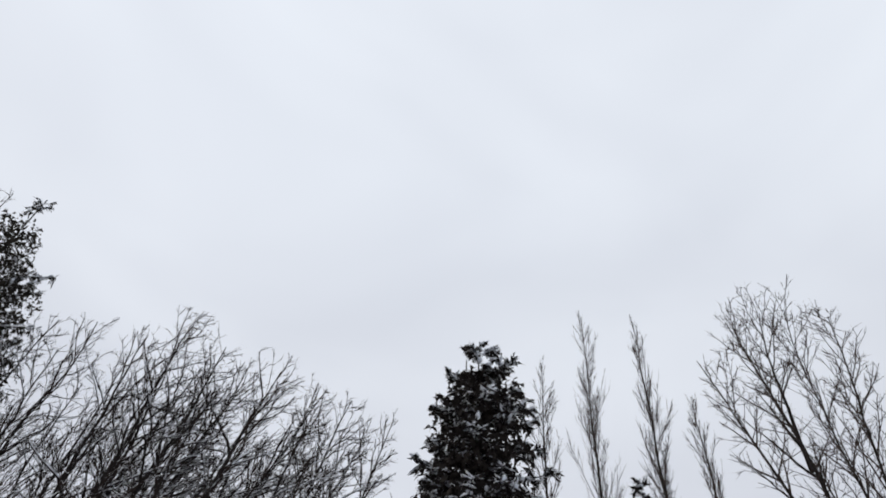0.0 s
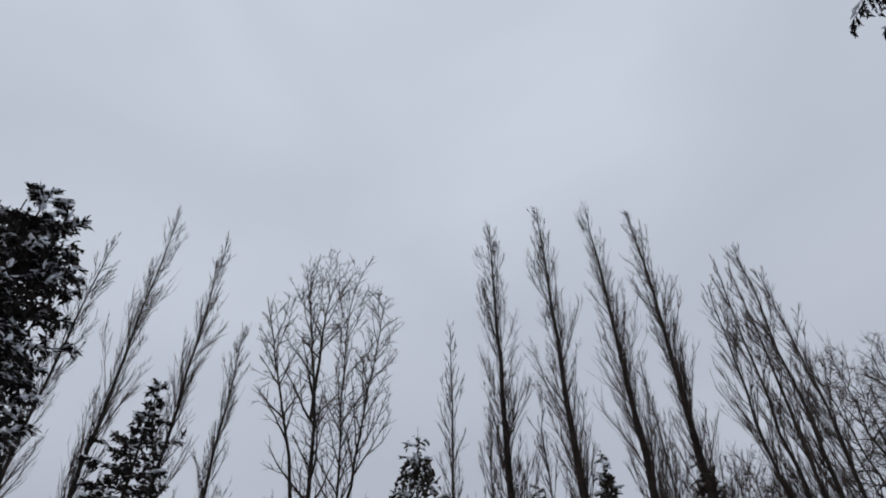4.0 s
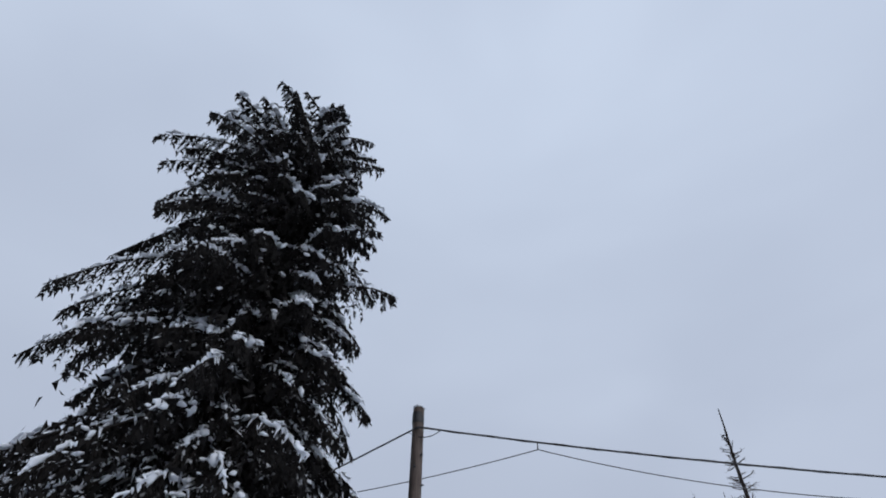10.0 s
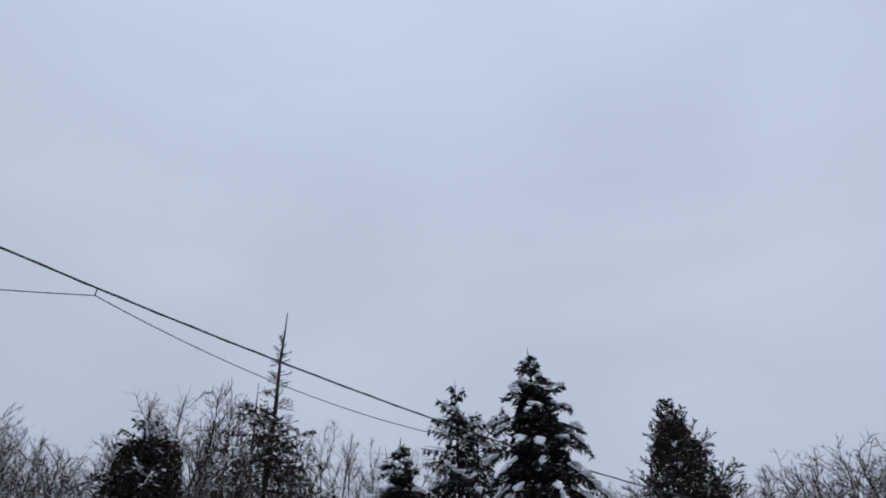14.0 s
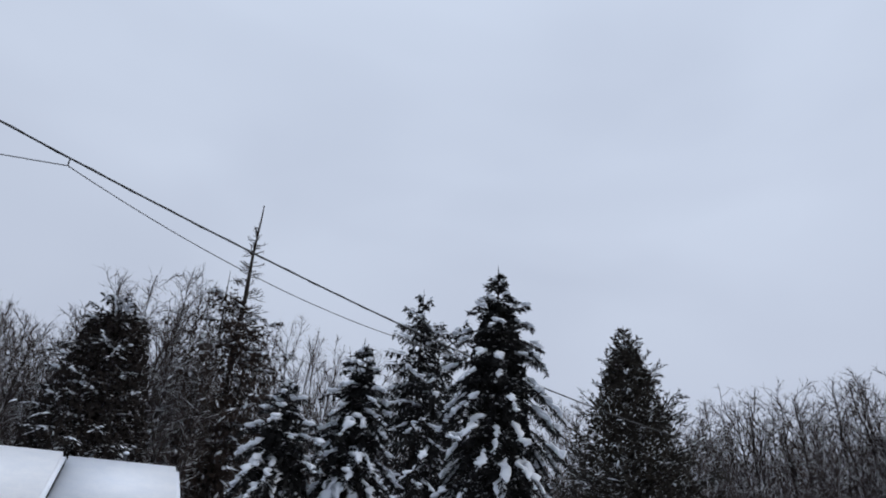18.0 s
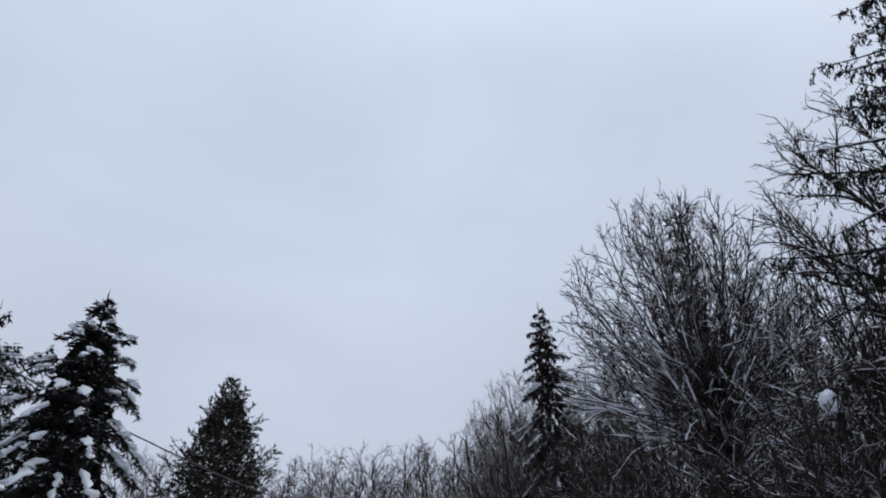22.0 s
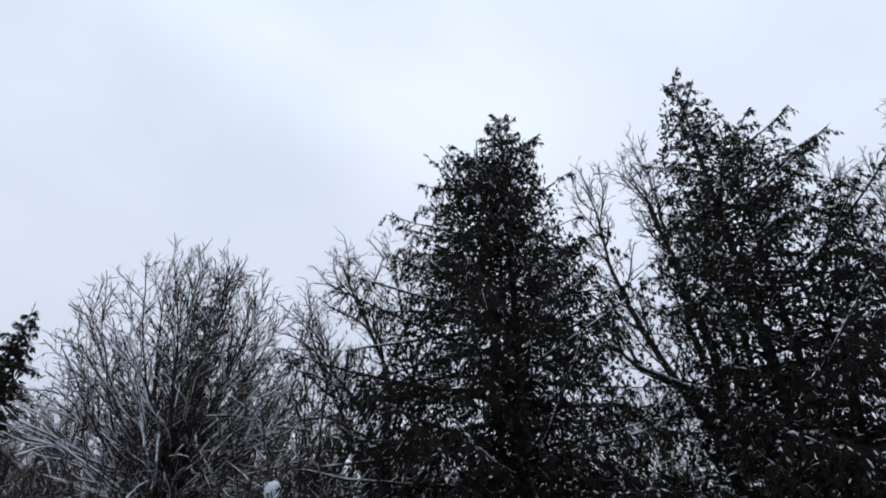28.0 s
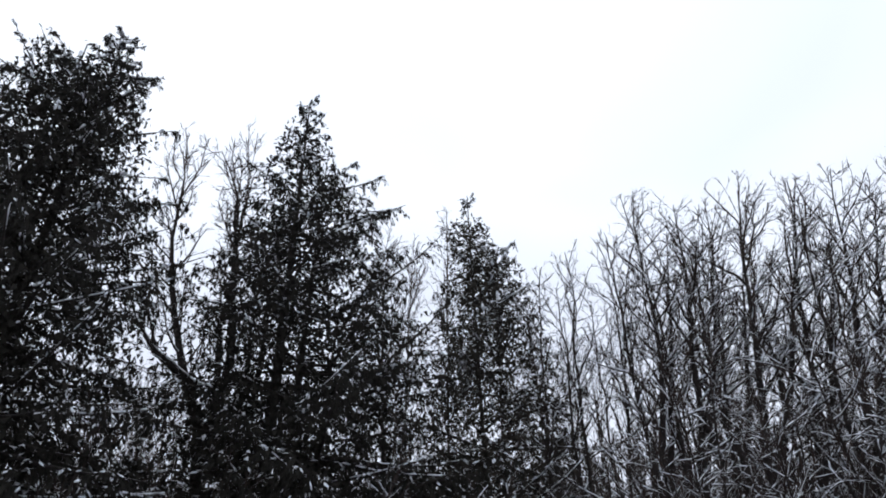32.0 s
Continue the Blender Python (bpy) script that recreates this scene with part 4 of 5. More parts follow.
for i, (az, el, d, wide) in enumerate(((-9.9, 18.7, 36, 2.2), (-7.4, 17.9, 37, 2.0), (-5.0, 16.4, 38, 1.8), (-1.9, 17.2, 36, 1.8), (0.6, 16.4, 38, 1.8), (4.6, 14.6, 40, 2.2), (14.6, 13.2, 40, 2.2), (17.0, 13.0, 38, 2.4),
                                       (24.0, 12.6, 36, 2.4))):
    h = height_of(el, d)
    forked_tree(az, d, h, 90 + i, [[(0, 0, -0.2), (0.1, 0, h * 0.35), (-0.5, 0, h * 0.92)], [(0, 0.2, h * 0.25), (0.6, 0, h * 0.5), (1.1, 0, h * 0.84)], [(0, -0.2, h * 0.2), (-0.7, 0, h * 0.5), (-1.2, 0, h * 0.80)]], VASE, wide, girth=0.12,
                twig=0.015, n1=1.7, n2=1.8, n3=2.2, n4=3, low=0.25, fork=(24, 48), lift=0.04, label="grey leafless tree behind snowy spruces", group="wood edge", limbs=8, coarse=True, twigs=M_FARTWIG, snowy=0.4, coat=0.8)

# dead-topped cedar
def snag(az, d, h):
    thing = conifer(az, d, h * 0.68, 101, [(0.05, 1.5), (0.35, 2.0), (0.55, 2.8), (0.75, 2.7), (0.9, 2.0), (1.0, 1.3)], name="dead_topped_cedar",
                    label="old cedar with bare dead spire top", nb=190, nl=11, ns=6, pitch=(12, -5), hang=0.5, leaf=(0.24, 0.06), droop=0.6, fill=9000, core=0.85, foliage=M_RUST, snow=0.25,
                    jag=0.75, limbs=8, blob=0.13, girth=0.3, leaders=((0, 0, 0.0), (-1.1, 0.1, -0.14), (0.8, 0, 0.04)))
    rng = np.random.default_rng(5)
    g = Geo()
    z = np.linspace(h * 0.50, h, 10)
    P = np.stack([0.03 * np.sin(z), 0.02 * np.cos(z * 1.3), z], 1)[None]
    tubes(g, P, [0.19], [0.03], 7)
    part("dead_spire", g, M_BARK, thing, "bare pointed dead trunk")
    n = 85
    u = rng.uniform(0.05, 0.86, n) ** 1.1
    p, t = along(P, np.zeros(n, int), u)
    dd = aside(t, rng, 0.6) + np.array([[0, 0, 0.15]])
    L = 2.1 * (1 - u * 0.9) * rng.uniform(0.4, 1.1, n)
    g = Geo()
    P2 = grow(p, dd, L, 6, 0.02, 0.12, rng, 0.25)
    tubes(g, P2, np.full(n, 0.036), np.full(n, 0.014), 4)
    b = np.repeat(np.arange(n), 5)
    p, t = along(P2, b, rng.uniform(0.2, 0.95, len(b)))
    tubes(g, grow(p, t + aside(t, rng) * 0.8, L[b] * 0.3, 3, 0.0, 0.15, rng), np.full(len(b), 0.013), np.full(len(b), 0.008), 3)
    part("dead_branchwork", g, M_TWIG, thing, "short crooked dead branches")["kind"] = "stuff"
    return thing


snag(-14.9, 36.0, height_of(28.1, 36.0))
conifer(-24.4, 31.0, height_of(18, 31.0), 103, [(0.05, 4.0), (0.4, 3.2), (0.7, 2.2), (0.88, 1.6), (0.95, 1.1), (1.0, 0.6)], side=(1.0, 0.6), label="dense dark conifer flecked with snow",
        nb=190, nl=11, ns=5, pitch=(30, -5), hang=0.45, leaf=(0.20, 0.075), fill=20000, core=0.82, snow=0.85, jag=0.45, blob=0.085, pad=0.09)

# ---------------------------------------------------------------- snowy spruces
bough_tree(9.1, 13.0, height_of(24.3, 13.0), 111, [(0.02, 1.95), (0.40, 1.80), (0.70, 1.42), (0.81, 1.0), (0.90, 0.44), (0.96, 0.15), (1.0, 0.04)],
           label="near-black spruce with thick snow pads on drooping boughs", nb=190, whorls=16, per=12, ns=6, leaf=(0.10, 0.036), fill=11000, coat=0.075, snow=0.95, runs=2, span=(0.12, 0.4), start=(0.5, 0.85), finger=0.8, pitch=(55, -42), lift=-0.07, curl=0.0, bulk=(1.8, 3.0), inner=0.42, bend=3.6)
bough_tree(-3.4, 12.5, height_of(17, 12.5), 112, [(0.02, 1.55), (0.60, 1.25), (0.80, 0.78), (0.90, 0.38), (0.96, 0.15), (1.0, 0.04)],
           label="young spruce heavily loaded with snow", nb=135, whorls=13, per=10, ns=5, leaf=(0.10, 0.036), fill=5000, coat=0.095, snow=1.0, runs=2, span=(0.15, 0.45), start=(0.15, 0.5), finger=1.0, pitch=(60, -48), lift=-0.07, curl=0.0, bulk=(1.8, 3.0), inner=0.42, bend=3.6,  girth=0.08, limbs=10)
bough_tree(-9.6, 12.0, height_of(13.2, 12.0), 113, [(0.02, 1.45), (0.60, 1.20), (0.80, 0.76), (0.90, 0.38), (0.96, 0.15), (1.0, 0.04)],
           label="small young spruce heavily loaded with snow", nb=125, whorls=12, per=10, ns=5, leaf=(0.10, 0.036), fill=5000, coat=0.095, snow=1.0, runs=2, span=(0.15, 0.45), start=(0.15, 0.5), finger=1.0, pitch=(60, -48), lift=-0.07, curl=0.0, bulk=(1.8, 3.0), inner=0.42, bend=3.6,  girth=0.07, limbs=10)
bough_tree(1.8, 22.0, height_of(22, 22.0), 114, [(0.05, 2.9), (0.45, 2.4), (0.68, 1.75), (0.84, 1.1), (0.94, 0.5), (1.0, 0.08)],
           label="tall spruce with hanging snow-dusted branchlets", nb=180, whorls=17, per=6, ns=6, leaf=(0.16, 0.050), fill=2500, inner=0.36, bend=3.6, coat=0.068, snow=1.0, runs=3, span=(0.1, 0.35), start=(0.1, 0.4),
           finger=1.0, hang=0.22, fringe=0.6, pitch=(50, -22), girth=0.16, leaders=((0, 0, 0), (0.75, 0.2, 0.14)), limbs=10, jag=0.3, body=0.02)
conifer(20.7, 30.0, height_of(19.1, 30.0), 115, [(0.05, 4.4), (0.4, 3.6), (0.62, 2.6), (0.80, 1.55), (0.93, 0.58), (1.0, 0.12)],
        label="grey-green cedar with ragged upright tips", nb=220, nl=11, ns=5, pitch=(48, 0), lift=0.03, curl=0.2, hang=0.1, leaf=(0.20, 0.070), fill=13000, core=0.74,
        foliage=M_FARFIR, snow=0.2, pad=0.07, jag=0.22, blob=0.07, spikes=9)

# ---------------------------------------------------------------- far woods
FAR_EL = [(24.0, 12.2), (26.8, 13.0), (29.8, 14.2), (32.5, 14.0), (35.5, 14.3), (38.4, 15.3), (40.5, 15.2), (42.3, 16.6), (46.0, 18.5)]
for i, az in enumerate(np.arange(24.2, 46.5, 1.05)):
    az = float(az) + rngw.uniform(-0.4, 0.4)
    el = float(np.interp(az, [q[0] for q in FAR_EL], [q[1] for q in FAR_EL])) + rngw.uniform(-0.7, 0.35)
    d = 50 + rngw.uniform(-5, 7)
    h = height_of(el, d)
    a = rngw.uniform(-0.8, 0.8)
    forked_tree(az, d, h, 130 + i, [[(0, 0, -0.2), (a * 0.3, 0, h * 0.35), (a, 0, h * 0.9)], [(0, 0.2, h * 0.2), (a + 0.7, 0.3, h * 0.5), (a + 1.4, 0, h * 0.76)], [(0, -0.2, h * 0.2), (a - 0.8, 0.3, h * 0.45), (a - 1.4, 0, h * 0.74)]], WOOD, 2.3 + rngw.uniform(0, 1.0),
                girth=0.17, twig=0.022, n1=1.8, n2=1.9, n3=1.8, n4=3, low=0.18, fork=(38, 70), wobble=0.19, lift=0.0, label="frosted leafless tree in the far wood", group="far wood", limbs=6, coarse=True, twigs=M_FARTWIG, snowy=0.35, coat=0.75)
for i, (az, el, d, wide) in enumerate(((42.6, 17.3, 34, 1.7), (44.3, 19.3, 32, 1.6), (46.2, 20.8, 31, 1.7), (48.1, 20.1, 30, 1.7), (50.6, 19.8, 28, 2.2), (53.3, 19.8, 27, 2.4), (55.5, 20.5, 25, 2.2), (47.0, 15.6, 27, 2.6), (43.9, 14.6, 30, 2.6))):
    h = height_of(el, d)
    forked_tree(az, d, h, 160 + i, [[(0, 0, -0.2), (0.2, 0, h * 0.4), (0.0, 0, h * 0.92)], [(0, 0.2, 0.3), (0.8, 0, h * 0.4), (1.2, 0, h * 0.8)], [(0, -0.2, 0.3), (-0.8, 0, h * 0.4), (-1.3, 0, h * 0.76)], [(0, -0.2, 0.3), (-0.3, -0.6, h * 0.4), (-0.5, -1.0, h * 0.82)], [(0, 0.2, 0.3), (0.5, -0.7, h * 0.4), (0.6, -1.2, h * 0.72)]],
                DOME, wide, girth=0.10, twig=0.013, n1=2.0, n2=2.2, n3=2.6, n4=4, low=0.12, fork=(24, 60), lift=0.04, label="dense frosted leafless thicket tree", group="thicket trees", limbs=10, coarse=True, twigs=M_TWIG, snowy=0.4, coat=0.85)
bough_tree(49.6, 26.0, height_of(25.4, 26.0), 171, [(0.05, 2.8), (0.55, 2.15), (0.75, 1.45), (0.88, 0.78), (0.95, 0.38), (1.0, 0.06)], name="conifer_tree", group="",
           label="pointed conifer with drooping tiers rising behind thicket", nb=150, whorls=13, per=7, ns=5, leaf=(0.17, 0.055), fill=2500, inner=0.4, coat=0.05, snow=0.85, finger=0.6,
           pitch=(15, -42), lift=-0.06, curl=0.05, hang=0.22, fringe=0.3, foliage=M_CEDAR, limbs=8, girth=0.15, body=0.02)


# ---------------------------------------------------------------- wide snow-lined shrub trees
def fan_tree(az, d, h, radius, seed, stems=14, label="", twig=0.0135, girth=0.06, snowy=0.9, coat=1.0, shift=(0.0, 0.0), rise=0.22, prof=DOME, wobble=0.09, lift=0.03, steep=0.8, n1=1.6, n2=2.1, n3=2.4, n4=2, low=0.3, frost=(0.45, 0.15)):
    """Many stems that fan out from one foot to all sides and arch apart; rise: the share of the height at which they part."""
    r = random.Random(seed)
    legs = []
    for i in range(stems):
        a = i * 2.39996 + r.uniform(-0.3, 0.3)
        e = radians(86 - 80 * ((i + 0.3) / stems) ** steep + r.uniform(-4, 4))
        hub = h * rise * r.uniform(0.85, 1.12)
        out = 0.94 / math.hypot(math.cos(e) / radius, math.sin(e) / (h - hub))
        x, y, z = math.cos(a) * math.cos(e) * out, math.sin(a) * math.cos(e) * out * 0.7, math.sin(e) * out
        bend = z * r.uniform(0.42, 0.56)
        legs.append([(x * 0.04, y * 0.04, -0.15), (x * 0.06 + shift[0] * 0.4, y * 0.06, hub), (x * 0.52 + shift[0] * 0.8, y * 0.52, hub + bend), (x + shift[0], y, hub + z)])
    return forked_tree(az, d, h, seed, legs, prof, radius, girth=girth, twig=twig, n1=n1, n2=n2, n3=n3, n4=n4, low=low, fork=(26, 42), reach=1.7, lift=lift, wobble=wobble, snowy=snowy, coat=coat,
                       shift=shift, slim=0.9, label=label, name="multi_stemmed_tree", limbs=24, frost=frost)


HEAD = [(0.30, 0.85), (0.45, 1.0), (0.62, 0.97), (0.74, 0.90), (0.84, 0.78), (0.92, 0.58), (0.97, 0.38), (1.0, 0.15)]
fan_tree(62.9, 17.0, height_of(33.2, 17.0), 3.7, 181, stems=72, girth=0.075, twig=0.0125, snowy=1.0, coat=2.0, prof=HEAD, rise=0.45, steep=0.9, low=0.45, n1=2.0, n2=2.0, n3=3.0, lift=0.015, wobble=0.15, label="wide many-stemmed leafless tree outlined with snow")
conifer(63.9, 24.0, height_of(31.6, 24.0), 182, [(0.1, 1.3), (0.6, 1.0), (0.8, 0.75), (0.93, 0.35), (1.0, 0.1)], label="conifer half hidden behind bare branches",
        nb=100, nl=7, ns=5, pitch=(35, 0), hang=0.4, leaf=(0.24, 0.08), fill=500, foliage=M_FARFIR, snow=0.25, jag=0.45, spikes=4)
fan_tree(70.0, 20.0, height_of(33.4, 20.0), 3.3, 186, stems=20, n1=1.4, n2=2.0, n3=2.6, twig=0.014, label="tall leafless shrub tree with fine frosted shoots", snowy=0.6)
fan_tree(75.0, 15.0, height_of(27.5, 15.0), 3.4, 183, stems=34, n1=2.0, twig=0.0125, wobble=0.13, snowy=1.0, coat=1.5, label="tangled leafless shrub tree loaded with snow")
forked_tree(80.5, 16.0, 13.3, 184, [[(0.6, 0, -0.2), (0.5, 0, 5.0), (0.43, 0, 8.0), (0.2, 0, 9.6), (-0.66, 0, 11.2), (-1.4, 0, 12.8)], [(0.8, 0.2, -0.2), (0.7, 0.1, 8.0), (0.4, 0.2, 10.6), (0.15, 0, 12.4)],
                                   [(0.4, -0.2, 5.0), (-0.3, -0.4, 7.6), (-1.1, -0.5, 8.4), (-2.0, -0.4, 9.4)], [(0.5, 0.2, 4.0), (-0.4, 0.3, 6.5), (-1.6, 0.2, 8.9), (-2.4, 0.2, 10.6)]],
            [(0.30, 0.6), (0.5, 0.9), (0.75, 1.0), (0.9, 0.85), (1.0, 0.35)], 2.8, girth=0.20, slim=0.85, twig=0.014, n1=3.6, n2=2.9, n3=3.2, n4=2, low=0.3, fork=(32, 62), wobble=0.17, reach=2.2, snowy=1.0, coat=1.4,
            shift=(-0.9, -0.7), label="gnarled leafless tree with thick snowy limbs", limbs=24)
fan_tree(52.9, 19.0, height_of(17.2, 19.0), 3.0, 185, snowy=0.5, coat=0.8, girth=0.04, wobble=0.17, stems=20, label="low leafless thicket lined with snow")
fan_tree(58.5, 15.5, height_of(17.5, 15.5), 2.6, 188, snowy=0.5, coat=0.8, girth=0.04, wobble=0.17, stems=20, lift=0.0, label="low arching thicket with snow-lined branches")
fan_tree(67.5, 13.0, height_of(16.6, 13.0), 2.5, 187, snowy=0.5, coat=0.8, girth=0.04, wobble=0.17, stems=20, lift=0.0, label="low arching shrub with snow-lined branches")

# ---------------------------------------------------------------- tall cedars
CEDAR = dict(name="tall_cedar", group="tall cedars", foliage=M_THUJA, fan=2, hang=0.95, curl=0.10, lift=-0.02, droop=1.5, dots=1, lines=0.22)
conifer(93.1, 14.0, height_of(47.2, 14.0), 191, [(0.05, 4.6), (0.35, 4.2), (0.5, 3.7), (0.60, 3.1), (0.70, 2.35), (0.78, 1.9), (0.86, 1.4), (0.93, 0.8), (0.98, 0.4), (1.0, 0.2)],
        label="tall dark cedar with hanging leafy sprays", base=0.06, nb=310, nl=19, ns=9, pitch=(30, -5), leaf=(0.135, 0.054), snow=0.65, pad=0.036, pads=12, blob=0.036, side=(1.14, 0.97),
        jag=0.42, girth=0.24, leaders=((0.35, 0, 0), (-0.45, 0, 0.06), (0.0, 0.3, 0.05)), limbs=26, fill=19000, core=0.80, **CEDAR)
conifer(116.9, 15.0, height_of(46.7, 15.0), 192, [(0.05, 4.4), (0.4, 3.8), (0.55, 3.2), (0.68, 2.35), (0.79, 1.8), (0.84, 1.2), (0.92, 0.95), (0.97, 0.6), (1.0, 0.3)],
        label="tall dark cedar with two stepped tops", base=0.06, nb=260, nl=19, ns=9, pitch=(28, -5), leaf=(0.135, 0.054), snow=0.65, pad=0.036, pads=12, blob=0.036,
        jag=0.5, girth=0.24, leaders=((-0.2, 0, 0), (0.55, 0.2, 0.14), (1.3, 0, 0.42)), side=(0.86, 1.12), limbs=26, fill=21000, core=0.80, **CEDAR)
conifer(135.9, 18.0, height_of(39, 18.0), 193, [(0.05, 3.5), (0.4, 2.9), (0.6, 2.0), (0.72, 1.25), (0.82, 1.0), (0.9, 0.75), (1.0, 0.25)],
        label="thin-topped cedar with sparse leafy tips", base=0.06, nb=200, nl=13, ns=7, pitch=(40, 0), leaf=(0.135, 0.045), snow=0.8, pad=0.045, blob=0.035,
        jag=0.6, girth=0.11, leaders=((-0.1, 0, 0), (0.7, 0.2, 0.12)), limbs=16, fill=21000, core=0.90, **{**CEDAR, "foliage": M_FARFIR})
forked_tree(132.5, 18.6, height_of(38.3, 18.6), 196, [[(0, 0, -0.2), (0.05, 0, 8.0), (0.0, 0, 15.9)]], [(0.3, 0.6), (0.6, 1.0), (0.9, 0.6), (1.0, 0.2)], 0.8, girth=0.07, twig=0.0125, n1=2.6, lift=0.06, low=0.3, fork=(20, 40),
            label="thin leafless sapling beside a cedar", limbs=6, snowy=0.3)
forked_tree(109.2, 17.2, 18.0, 194, [[(0.9, 0, -0.2), (0.8, 0, 5.5), (0.4, 0, 7.7), (-0.3, 0, 9.4), (-1.0, 0, 12.0), (-1.1, 0, 14.6), (-1.4, 0.1, 16.6)], [(0.6, 0.1, 7.0), (0.8, 0.1, 9.6), (0.5, 0.1, 12.0), (0.3, 0, 15.0), (-0.4, 0, 16.8)],
                                    [(1.2, 0.2, -0.2), (1.3, 0.2, 9.5), (1.1, 0.2, 11.6), (1.6, 0, 14.6)], [(0.2, -0.1, 8.0), (-1.2, -0.2, 9.0), (-2.0, -0.1, 10.2)],
                                     [(1.5, 0.1, 3.0), (1.9, 0.1, 9.0), (2.1, 0.1, 13.0)], [(0.9, 0.3, 6.0), (0.5, 0.3, 10.5), (0.7, 0.2, 13.8), (0.4, 0.2, 16.0)]],
            [(0.40, 0.55), (0.6, 0.85), (0.78, 1.0), (0.92, 0.8), (1.0, 0.3)], 2.6, girth=0.25, twig=0.0145, n1=2.6, n2=2.4, n3=2.8, n4=2, low=0.3, fork=(28, 56), wobble=0.15, reach=2.2, snowy=0.9, coat=1.1, slim=0.72,
            shift=(0.2, -0.5), label="dark leafless tree between two cedars", limbs=24)
forked_tree(126.8, 22.0, height_of(36.5, 22.0), 195, [[(0, 0, -0.2), (-0.2, 0, 9.0), (-0.5, 0, 16.5)], [(0.2, 0.2, 4.0), (0.7, 0, 10.0), (0.9, 0, 15.5)]], VASE, 1.9, girth=0.14, twig=0.015, lift=0.05, low=0.3, fork=(20, 42), n1=2.2,
            label="leafless tree showing behind a cedar", limbs=10, snowy=0.4)

# ---------------------------------------------------------------- bare trees after the cedars
SHOOT = [(0.25, 0.45), (0.45, 0.75), (0.68, 1.0), (0.85, 0.85), (0.95, 0.5), (1.0, 0.2)]
for az, el, d, seed, wide, lean, gi in ((142.6, 32.9, 17.0, 200, 0.8, 0.04, 0.055), (145.9, 34.4, 17.0, 201, 1.2, 0.06, 0.07), (149.3, 32.3, 17.5, 202, 1.1, 0.08, 0.07), (153.3, 37.4, 16.5, 203, 1.5, 0.08, 0.11),
                                        (157.0, 36.4, 16.5, 204, 1.7, 0.12, 0.13), (163.2, 35.7, 16.5, 205, 2.2, 0.17, 0.15), (160.2, 34.6, 18.0, 209, 1.6, 0.14, 0.11), (166.6, 34.6, 17.5, 206, 1.8, 0.17, 0.11),
                                        (171.4, 35.1, 16.5, 207, 1.5, 0.21, 0.10), (175.0, 33.8, 17.0, 208, 1.2, 0.20, 0.075)):
    h = height_of(el, d)
    full = 1.3 if az > 152 else 1.0
    trunks = [[(-lean * h, 0, -0.2), (-lean * h * 0.55, 0, h * 0.45), (0.1, 0, h * 0.96)], [(-lean * h * 0.70, -0.1, h * 0.30), (-wide * 0.3 - lean * h * 0.45, -0.2, h * 0.5), (-wide * 0.6, -0.2, h * 0.86)],
              [(-lean * h * 0.66, 0.1, h * 0.34), (wide * 0.35 - lean * h * 0.45, 0.3, h * 0.54), (wide * 0.6, 0.3, h * 0.88)]]
    forked_tree(az, d, h, seed, trunks[:2 if wide < 1.3 else 3],
                SHOOT, wide, girth=gi * 1.35, twig=0.0115, n1=2.1 * full, n2=2.2, n3=2.4 * full, n4=2, low=0.15, fork=(30, 58), lift=0.02, wobble=0.15, reach=2.6, snowy=1.0, coat=1.6, slim=0.6, sweep=min(0.25, lean * 1.6), frost=(0.85, 0.55),
                shift=(-lean * h * 0.72, 0.0), label="upright leafless tree with snow-lined shoots", group="upright bare trees", limbs=14)
for az, el, d, wide, seed, text in ((154.0, 29.0, 14.0, 2.6, 217, "arching leafless shrub bent under snow"), (164.5, 32.0, 14.5, 2.8, 218, "dense leafless shrub tree lined with snow"), (173.8, 29.5, 15.0, 2.3, 214, "low arching shrub beside a dark conifer"),
                                    (147.5, 18.6, 14.0, 2.2, 219, "low leafless shrub lined with snow"), (168.8, 22.0, 13.0, 2.0, 215, "low arching shrub loaded with snow"), (159.5, 20.0, 13.0, 2.0, 216, "low arching shrub loaded with snow")):
    fan_tree(az, d, height_of(el, d), wide, seed, stems=18, snowy=1.0, coat=1.35, girth=0.05, lift=-0.03, wobble=0.17, frost=(0.6, 0.3), label=text)
for az, el, d, wide, seed in ((86.6, 21.0, 11.8, 2.3, 210), (99.6, 20.0, 12.0, 2.0, 211), (123.8, 21.5, 13.0, 2.1, 212), (134.9, 22.5, 15.0, 2.1, 213), (111.5, 17.5, 12.5, 1.8, 199)):
    fan_tree(az, d, height_of(el, d), wide, seed, stems=8, snowy=0.8, coat=1.1, lift=0.0, wobble=0.22, label="low leafless shrub before a cedar")
